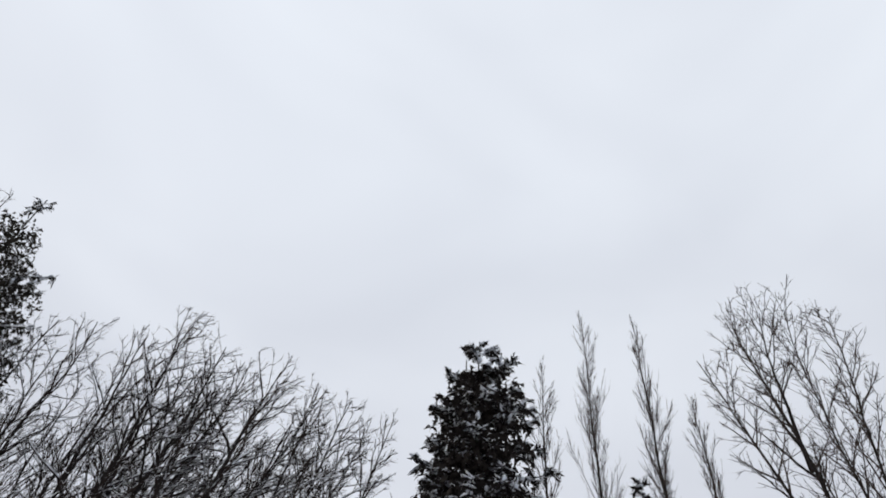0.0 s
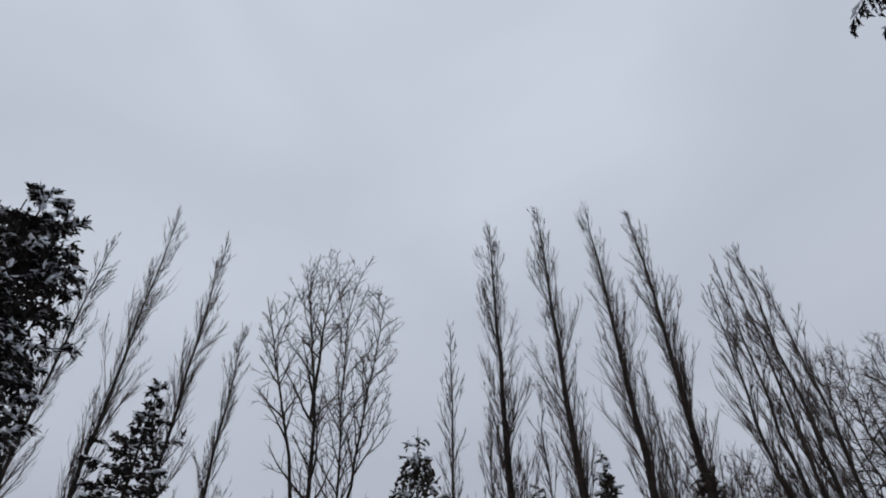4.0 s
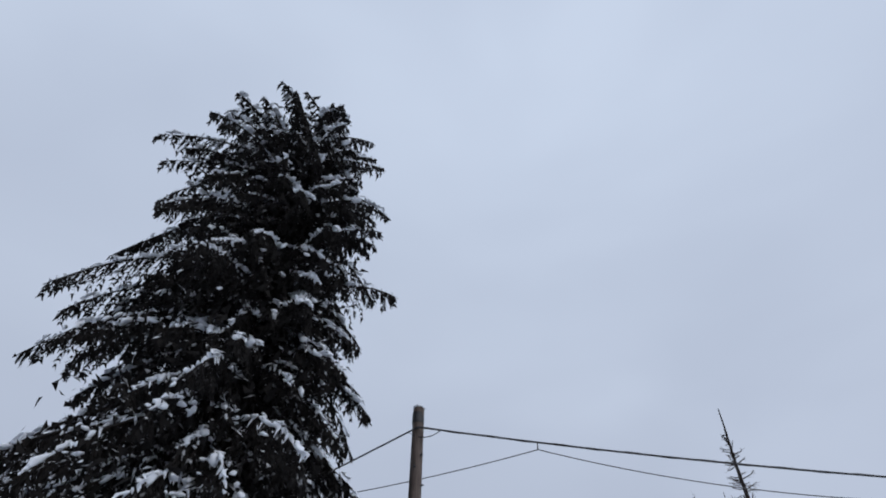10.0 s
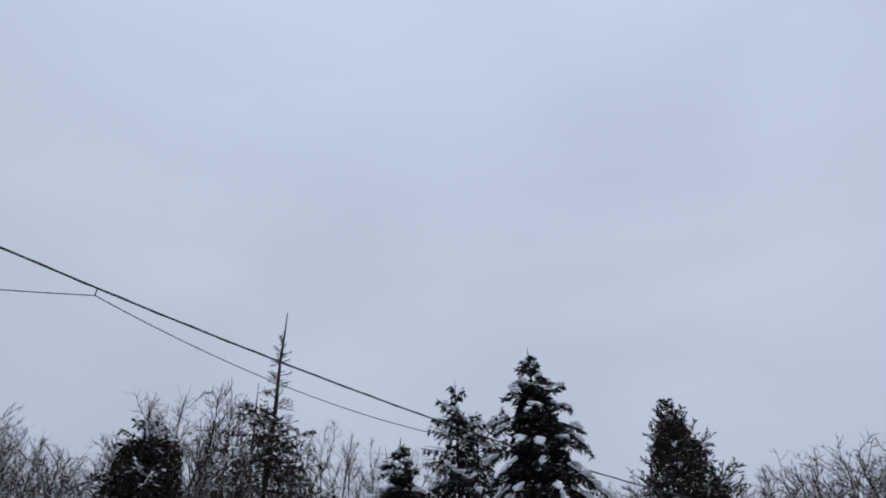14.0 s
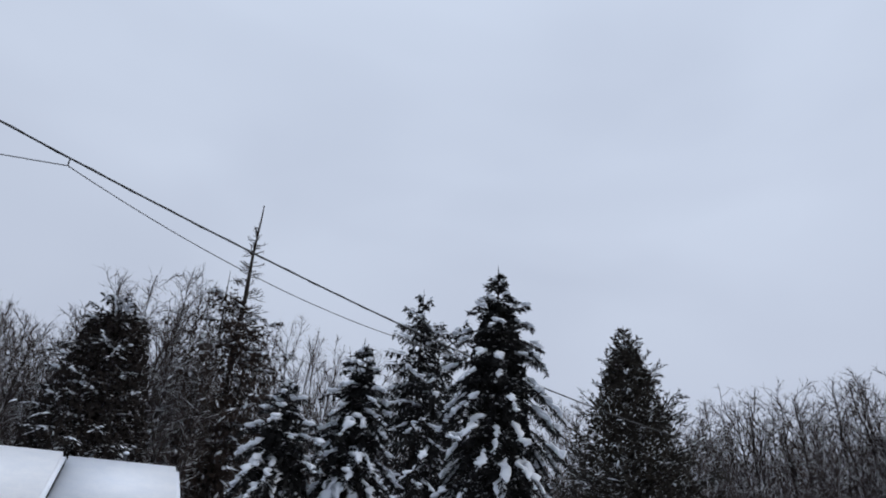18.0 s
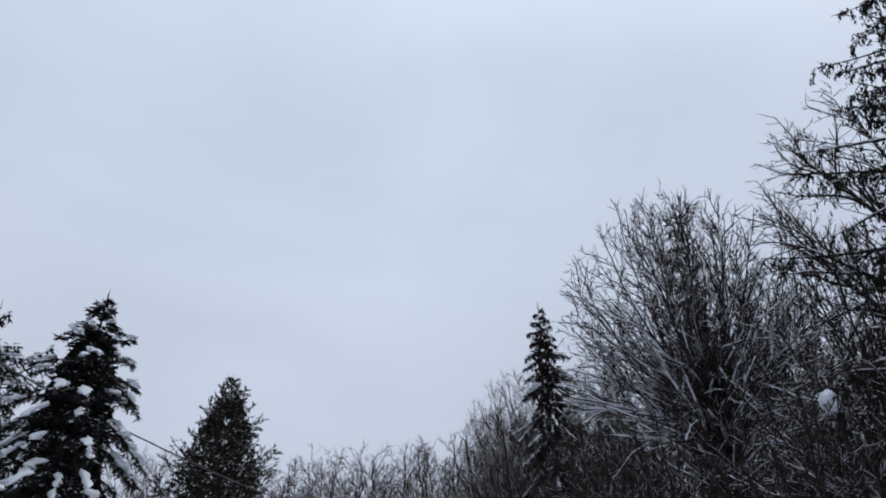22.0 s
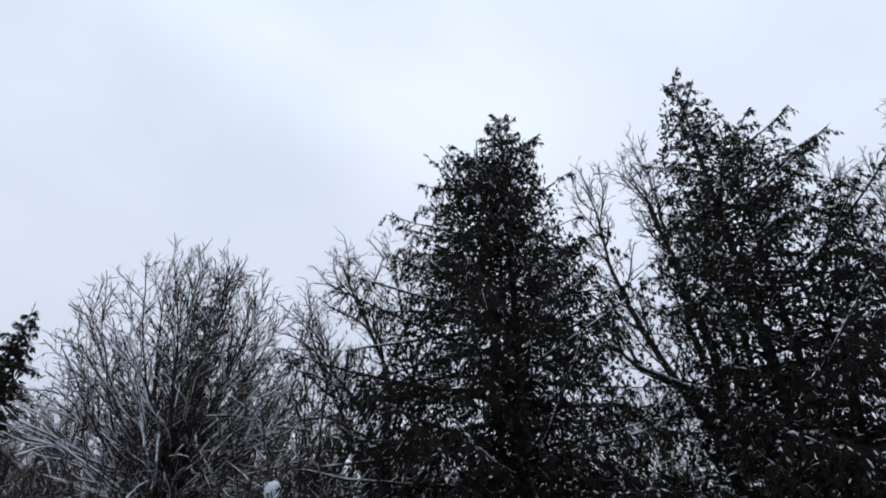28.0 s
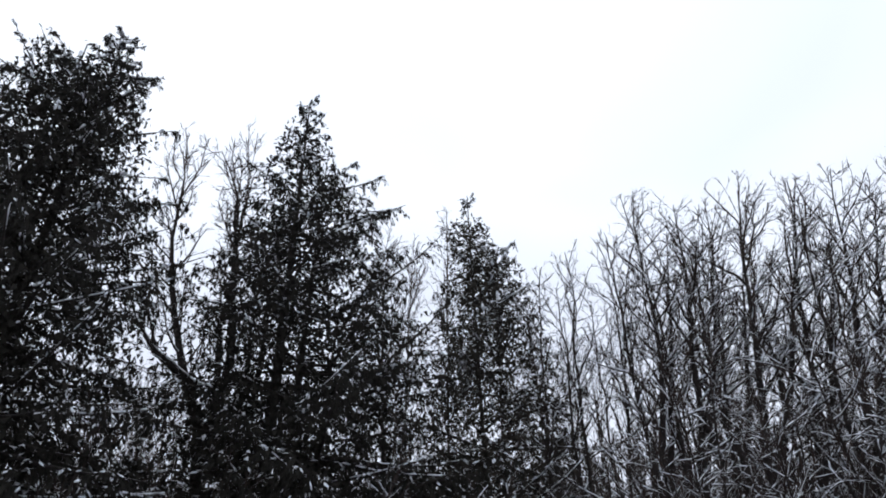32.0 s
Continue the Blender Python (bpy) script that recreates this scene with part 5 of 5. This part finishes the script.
for i, (az, el) in enumerate(((72.5, 18.6), (82.5, 19.6), (98.6, 19.6), (104.0, 22.5), (106.0, 23.0), (108.0, 22.0), (111.7, 20.5), (121.8, 19.5), (130.9, 22.5), (140.9, 25.5), (144.7, 27.0), (150.5, 29.5), (157.0, 30.0), (164.8, 29.0), (170.0, 28.0), (176.0, 24.0), (-179.7, 17.3))):
    d = 25 + (i * 37 % 7)
    h = height_of(el, d)
    forked_tree(az, d, h, 220 + i, [[(0, 0, -0.2), (0.1, 0, h * 0.4), (0, 0, h * 0.94)], [(0.2, 0, 0.2), (0.8, 0, h * 0.45), (1.1, 0, h * 0.84)], [(-0.2, 0, 0.2), (-0.8, 0, h * 0.45), (-1.0, 0, h * 0.82)]], SHOOT, 2.0, girth=0.10, twig=0.014,
                n1=2.0, n2=2.0, n3=2.2, n4=2, low=0.15, fork=(22, 48), lift=0.04, label="frosted leafless tree deep in the wood", group="wood interior", limbs=6, coarse=True, twigs=M_TWIG, snowy=0.4, coat=0.85)


# ---------------------------------------------------------------- undergrowth
def thicket(az0, az1, d0, d1, tops, count, seed, label, twig=0.014, wide=0.26, mat=None, snowy=0.3, n1=1.5, n2=1.6, n3=1.5, n4=1):
    """Leafless wood too tangled to count: crowns of a few grown shapes, turned and scaled, in one mesh; tops: (bearing, height) pairs."""
    rng = np.random.default_rng(seed)
    shapes = []
    for k in range(4):
        legs = [[(0.3 * math.cos(q + k), 0.3 * math.sin(q + k), -0.2), (10 * wide * 0.35 * math.cos(q * 1.7 + k), 10 * wide * 0.35 * math.sin(q * 1.7 + k), 4.5),
                 (10 * wide * 0.6 * math.cos(q * 1.7 + k), 10 * wide * 0.6 * math.sin(q * 1.7 + k), 9.2 - q * 0.6)] for q in range(4)]
        shape, snow = Geo(), Geo()
        flesh(shape, snow, limbwork(rng, legs, 10.0, [(0.0, 0.8), (0.3, 1.0), (0.65, 1.0), (0.88, 0.72), (1.0, 0.25)], 10 * wide, girth=0.10, twig=twig, n1=n1, n2=n2, n3=n3, low=0.05,
                                    fork=(28, 66), wobble=0.13, reach=2.2), rng, twig, n4, snowy, 0.75, first=0, coarse=True)
        shapes.append([(np.concatenate(m.v), np.concatenate(m.q), np.concatenate(m.t) if m.t else None) for m in (shape, snow) if m.v])
    g, white = Geo(), Geo()
    for i in range(count):
        az = math.radians(az0 + (az1 - az0) * (i + rng.uniform(0.1, 0.9)) / count)
        d = rng.uniform(d0, d1)
        k = float(np.interp(math.degrees(az), [q[0] for q in tops], [q[1] for q in tops])) * rng.uniform(0.8, 1.0) / 10
        turn = rng.uniform(0, 6.283)
        c, s = math.cos(turn), math.sin(turn)
        for into, (V, quads, tris) in zip((g, white), shapes[i % 4]):
            into.add(np.stack([V[:, 0] * c - V[:, 1] * s + d * math.sin(az), V[:, 0] * s + V[:, 1] * c + d * math.cos(az), np.maximum(V[:, 2] * k, -0.2)], 1), quads, tris)
    wood = tagged(part("undergrowth", g, mat or M_TWIG), label, "undergrowth", kind="stuff")
    if snowy:
        part("snow", white, M_SNOW, wood, "thin ridges of snow on the branches")
    return wood


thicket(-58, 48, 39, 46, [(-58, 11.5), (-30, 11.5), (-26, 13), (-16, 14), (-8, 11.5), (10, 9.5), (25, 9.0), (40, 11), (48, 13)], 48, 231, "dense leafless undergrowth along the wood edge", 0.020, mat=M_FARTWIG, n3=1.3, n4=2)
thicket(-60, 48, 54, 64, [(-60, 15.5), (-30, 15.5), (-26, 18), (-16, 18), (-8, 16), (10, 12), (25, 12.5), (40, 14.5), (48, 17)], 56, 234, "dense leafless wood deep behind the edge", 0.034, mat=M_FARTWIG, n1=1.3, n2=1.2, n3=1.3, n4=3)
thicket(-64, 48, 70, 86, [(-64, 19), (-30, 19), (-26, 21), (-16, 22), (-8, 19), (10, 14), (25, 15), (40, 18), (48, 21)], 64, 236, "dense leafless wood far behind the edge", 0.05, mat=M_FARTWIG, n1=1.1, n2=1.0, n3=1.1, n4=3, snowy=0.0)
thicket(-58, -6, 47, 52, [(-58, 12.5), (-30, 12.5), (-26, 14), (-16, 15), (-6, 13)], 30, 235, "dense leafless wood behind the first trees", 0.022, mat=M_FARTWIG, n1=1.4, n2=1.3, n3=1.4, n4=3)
thicket(41, 94, 21, 30, [(41, 6.0), (46, 9.0), (53, 9.5), (60, 11.5), (68, 13), (80, 12.5), (94, 11)], 42, 232, "dense leafless undergrowth behind snowy shrubs", 0.018, n4=2)
thicket(92, 181, 20, 29, [(92, 9), (104, 9.5), (108, 9), (120, 9), (140, 10), (155, 11), (168, 11), (181, 7.5)], 48, 233, "dense leafless undergrowth below the trees", 0.018, n4=2)
thicket(42, 182, 33, 41, [(42, 9), (50, 12.5), (60, 15), (68, 17), (80, 16), (94, 15), (104, 13), (120, 14), (140, 14), (155, 16), (170, 16), (182, 10)], 66, 237, "dense leafless wood deep behind the trees", 0.028, n1=1.2, n2=1.2, n3=1.2, n4=3, snowy=0.0)


# ---------------------------------------------------------------- snow clump in the shrub, on an added stem
def snow_clump(az, el, d):
    thing = root("clump_on_added_stem", az, d, "lump of snow in the shrub on an added thin stem", "stump")
    z = height_of(el, d)
    # added stem that only holds the clump up, hidden among the branches
    g = Geo()
    s = np.linspace(0, 1, 8)
    P = np.stack([0.06 * np.sin(s * 5), 0.05 * np.cos(s * 4), -0.15 + (z + 0.15) * s], 1)[None]
    tubes(g, P, [0.07], [0.04], 8)
    part("trunk", g, M_BARK, thing)
    bm = bmesh.new()
    bmesh.ops.create_icosphere(bm, subdivisions=3, radius=0.17)
    for v in bm.verts:
        k = 1 + 0.75 * noise.noise(v.co * 6.0) + 0.35 * noise.noise(v.co * 15.0)
        sag = 1.35 if v.co.z < 0 else 0.95
        v.co = Vector((v.co.x * k * 1.15 + v.co.z * 0.35, v.co.y * k, v.co.z * k * sag + z + 0.10))
    for f in bm.faces:
        f.smooth = True
    part("snow", bm, M_SNOW, thing, "rounded white snow lump")


snow_clump(71.9, 13.9, 12.9)


# ---------------------------------------------------------------- utility pole and wires
def pole(az, d, h, label):
    thing = root("utility_pole", az, d, label, "utility pole")
    g = Geo()
    s = np.linspace(0, 1, 12)
    P = np.stack([0.012 * np.sin(s * 7), 0.012 * np.cos(s * 5), -0.2 + (h + 0.2) * s], 1)[None]
    tubes(g, P, [0.150], [0.112], 20)
    top = P[0, -1]
    a = np.arange(20) * 2 * np.pi / 20
    ring = np.stack([top[0] + 0.112 * np.cos(a), top[1] + 0.112 * np.sin(a), np.full(20, top[2])], 1)
    g.add(np.vstack([ring, top + [0, 0, 0.01]]), tris=[[i, (i + 1) % 20, 20] for i in range(20)])
    part("shaft", g, M_POLE, thing)
    bm = bmesh.new()
    bmesh.ops.create_uvsphere(bm, u_segments=20, v_segments=10, radius=0.125)
    for v in bm.verts:
        v.co = Vector((v.co.x + top[0], v.co.y + top[1], top[2] + max(-0.01, v.co.z * 0.62 + 0.02 * noise.noise(v.co * 20))))
    part("snow", bm, M_SNOW, thing, "small cap of snow")
    return thing, top


def bolt(thing, at, out):
    bm = bmesh.new()
    bmesh.ops.create_cone(bm, cap_ends=True, segments=8, radius1=0.022, radius2=0.018, depth=0.09)
    bmesh.ops.rotate(bm, verts=bm.verts, cent=(0, 0, 0), matrix=Vector(out).to_track_quat("Z", "Y").to_matrix())
    bmesh.ops.translate(bm, verts=bm.verts, vec=at)
    part("bolt", bm, M_BOX, thing, "dark rusted bolt head")


POLE_AZ, POLE_D = -43.7, 11.5
POLE_H = height_of(30.6, POLE_D)
util, util_top = pole(POLE_AZ, POLE_D, POLE_H, "weathered wooden utility pole with a cap of snow")
hook_z = height_of(28.7, POLE_D)
face = -spot(POLE_AZ, 1.0)
for z, turn in ((hook_z, 0), (hook_z - 0.55, 40), (hook_z - 0.8, -15), (hook_z - 1.15, 55), (hook_z - 1.7, -45), (hook_z - 2.1, 20), (hook_z - 2.4, -10)):
    way = Matrix.Rotation(radians(turn), 3, "Z") @ face
    bolt(util, way * 0.125 + Vector((0, 0, z)), way)


def tar_band(thing, z, tall):
    """A dark tarred stretch just below the pole's top."""
    g = Geo()
    P = np.array([[0.0, 0.0, z], [0.0, 0.0, z + tall * 0.5], [0.0, 0.0, z + tall]])[None]
    tubes(g, P, [0.121], [0.1185], 20)
    part("tar_band", g, M_CABLE, thing, "blackened tarred band")


tar_band(util, POLE_H - 0.36, 0.24)


def meter_box(thing):
    side = spot(POLE_AZ + 90, 1.0)
    z = height_of(16.2, POLE_D)
    for off, size, name in ((-0.36, (0.34, 0.30, 0.62), "transformer_box"), (-0.02, (0.20, 0.34, 0.14), "mounting_bracket")):
        bm = bmesh.new()
        bmesh.ops.create_cube(bm, size=1.0)
        for v in bm.verts:
            v.co = Vector((v.co.x * size[0], v.co.y * size[1], v.co.z * size[2]))
        bmesh.ops.bevel(bm, geom=bm.edges[:], offset=0.025, segments=2, affect="EDGES")
        bmesh.ops.rotate(bm, verts=bm.verts, cent=(0, 0, 0), matrix=Matrix.Rotation(-radians(POLE_AZ), 3, "Z"))
        bmesh.ops.translate(bm, verts=bm.verts, vec=side * off + Vector((0, 0, z - 0.25)))
        part(name, bm, M_BOX, thing, "dark grey metal " + name.split("_")[1])


meter_box(util)


def cable(name, pts, radius, mat, label):
    """A round cable through the points."""
    pts = [Vector(p) for p in pts]
    o = pts[0].copy()
    P = np.array([[*(p - o)] for p in pts])[None]
    g = Geo()
    tubes(g, P, [radius], [radius], 8)
    ob = part(name, g, mat)
    ob.location = o
    return tagged(ob, label, "cable", "overhead cables")


def sagging(a, b, sag, n=40):
    out = []
    for i in range(n + 1):
        s = i / n
        p = a.lerp(b, s)
        p.z -= 4 * sag * s * (1 - s)
        out.append(p)
    return out


pole_at = spot(POLE_AZ, POLE_D)
A0 = pole_at + Vector((0, 0, hook_z)) + face * 0.16
A1 = spot(34.9, 37.7, 7.4)
A1 = A0 + (A1 - A0) * 1.25
A1.z = 8.0
main = sagging(A0, A1, 2.05, 60)
cable("overhead_cable", main, 0.019, M_CABLE, "thick black overhead cable sagging from the pole")
# twisted second conductor laid round the first
twist = []
for i in range(len(main) * 4):
    s = i / (len(main) * 4 - 1) * (len(main) - 1)
    k = min(int(s), len(main) - 2)
    p = main[k].lerp(main[k + 1], s - k)
    twist.append(p + Vector((0.014 * math.sin(i * 0.9), 0, 0.020 * math.cos(i * 0.9))))
cable("twisted_conductor", twist, 0.008, M_CABLE, "black conductor twisted round the overhead cable")
B1 = spot(-92.0, 42.0, 8.0)
left = sagging(A0, B1, 2.6, 50)
cable("overhead_cable", left, 0.017, M_CABLE, "black overhead cable running behind the conifer")


# slack loop at the pole, the hanger and the grey drop line
cable("jumper_loop", sagging(A0.lerp(main[1], 0.6), A0.lerp(left[1], 0.3), 0.13, 20), 0.010, M_CABLE, "slack black jumper cable looped past the pole")
k = min(range(len(main)), key=lambda i: abs(math.degrees(math.atan2(main[i].x, main[i].y)) + 32.1))
hang_at = main[k] + Vector((0, 0, -0.15))
cable("cable_hanger", [main[k], main[k].lerp(hang_at, 0.5), hang_at], 0.012, M_CABLE, "short black hanger clipped to the overhead cable")
drop_left = sagging(hang_at, spot(-58.0, 14.5, height_of(21.5, 14.5)), 0.12, 24)
cable("drop_line", drop_left, 0.010, M_GREYCABLE, "thin grey drop line hung below the cable")
k2 = min(range(len(main)), key=lambda i: abs(math.degrees(math.atan2(main[i].x, main[i].y)) - 4.0))
cable("drop_line", sagging(hang_at, main[k2] + Vector((0, 0, -0.12)), 0.42, 30), 0.010, M_GREYCABLE, "thin grey drop line sagging under the cable")
pole(math.degrees(math.atan2(A1.x, A1.y)), (A1.x ** 2 + A1.y ** 2) ** 0.5 + 0.15, 8.4, "distant wooden pole that carries the cable")
pole(-92.0, 42.15, 8.4, "distant wooden pole that carries the cable")


# ---------------------------------------------------------------- snow-roofed houses
def house(ridge_right, facing, length, ridge_z, eave_z, depth, label):
    """ridge_right: the right end of the ridge; facing: bearing that the visible slope faces."""
    f = spot(facing, 1.0)
    r = spot(facing - 90, 1.0)
    thing = new("snow_roofed_house")
    thing.location = Vector((ridge_right.x, ridge_right.y, 0)) - r * (length / 2)
    tagged(thing, label, "house", "snow-roofed houses")

    def box(name, corners, mat, label="", bev=0.0, seg=2):
        bm = bmesh.new()
        vs = [bm.verts.new(c) for c in corners]
        for q in ((0, 1, 2, 3), (7, 6, 5, 4), (0, 4, 5, 1), (1, 5, 6, 2), (2, 6, 7, 3), (3, 7, 4, 0)):
            bm.faces.new([vs[i] for i in q])
        bmesh.ops.recalc_face_normals(bm, faces=bm.faces[:])
        if bev:
            bmesh.ops.bevel(bm, geom=bm.edges[:], offset=bev, segments=seg, affect="EDGES")
            for fc in bm.faces:
                fc.smooth = True
        return part(name, bm, mat, thing, label)

    H = length / 2
    up = Vector((0, 0, 1))
    inn = 0.35
    for sgn in (1, -1):
        a = f * sgn * (depth - inn)
        b = f * sgn * (depth - inn - 0.14)
        box("wall", [a - r * (H - inn) - up * 0.1, a + r * (H - inn) - up * 0.1, b + r * (H - inn) - up * 0.1, b - r * (H - inn) - up * 0.1,
                     a - r * (H - inn) + up * eave_z, a + r * (H - inn) + up * eave_z, b + r * (H - inn) + up * eave_z, b - r * (H - inn) + up * eave_z], M_WALL)
        e0, e1 = f * sgn * depth + up * (eave_z - 0.02), f * sgn * 0.0 + up * ridge_z
        th = up * 0.16
        box("roof", [e0 - r * H - th, e0 + r * H - th, e1 + r * H - th, e1 - r * H - th, e0 - r * H, e0 + r * H, e1 + r * H, e1 - r * H], M_ROOF)
        s0, s1 = e0 - f * sgn * 0.03 + up * 0.01, e1 + up * 0.01
        sn = up * 0.30
        sh = H + 0.05
        box("snow", [s0 - r * sh, s0 + r * sh, s1 + r * sh, s1 - r * sh, s0 - r * sh + sn, s0 + r * sh + sn, s1 + r * sh + sn, s1 - r * sh + sn],
            M_SNOW, "deep smooth roof snow", 0.14, 4)
        for end in (1, -1):
            x = r * (H + 0.02) * end
            y = r * (H - 0.05) * end
            box("fascia", [e0 + x - th * 1.3, e0 + y - th * 1.3, e1 + y - th * 1.3, e1 + x - th * 1.3, e0 + x, e0 + y, e1 + y, e1 + x], M_TRIM)
    for end in (1, -1):
        bm = bmesh.new()
        pts = []
        for k in (0.0, 0.14):
            x = r * (H - inn - k) * end
            w = depth - inn - 0.15
            pts.append([bm.verts.new(x + f * w - up * 0.1), bm.verts.new(x - f * w - up * 0.1), bm.verts.new(x - f * w + up * eave_z),
                        bm.verts.new(x + up * (ridge_z - 0.22)), bm.verts.new(x + f * w + up * eave_z)])
        bm.faces.new(pts[0])
        bm.faces.new(pts[1][::-1])
        for i in range(5):
            j = (i + 1) % 5
            bm.faces.new([pts[0][i], pts[0][j], pts[1][j], pts[1][i]])
        bmesh.ops.recalc_face_normals(bm, faces=bm.faces[:])
        part("gable_wall", bm, M_WALL, thing)
    return thing


house(spot(-25.4, 24.0), 158.0, 13.0, height_of(5.9, 24.0) - 0.3, 2.15, 4.2, "low dark house with deep smooth snow on its gable roof")
annex = house(spot(-17.3, 25.0), 158.0, 3.5, height_of(5.65, 25.0) - 0.3, 2.2, 4.0, "small dark annex with deep smooth snow on its roof")


def roof_vent(thing, z0, z1):
    """A short vent pipe on the ridge, capped with snow."""
    g = Geo()
    tubes(g, np.array([[0.0, 0.0, z0], [0.0, 0.0, (z0 + z1) / 2], [0.0, 0.0, z1]])[None], [0.055], [0.055], 12)
    pipe = part("vent_pipe", g, M_BOX, thing, "dark metal vent pipe")
    bm = bmesh.new()
    bmesh.ops.create_uvsphere(bm, u_segments=14, v_segments=8, radius=0.10)
    for v in bm.verts:
        v.co = Vector((v.co.x, v.co.y, z1 + 0.02 + v.co.z * 0.6 + 0.01 * noise.noise(v.co * 18)))
    part("snow", bm, M_SNOW, pipe, "small cap of snow")


roof_vent(annex, height_of(5.7, 25.0) - 0.35, height_of(6.15, 25.0))
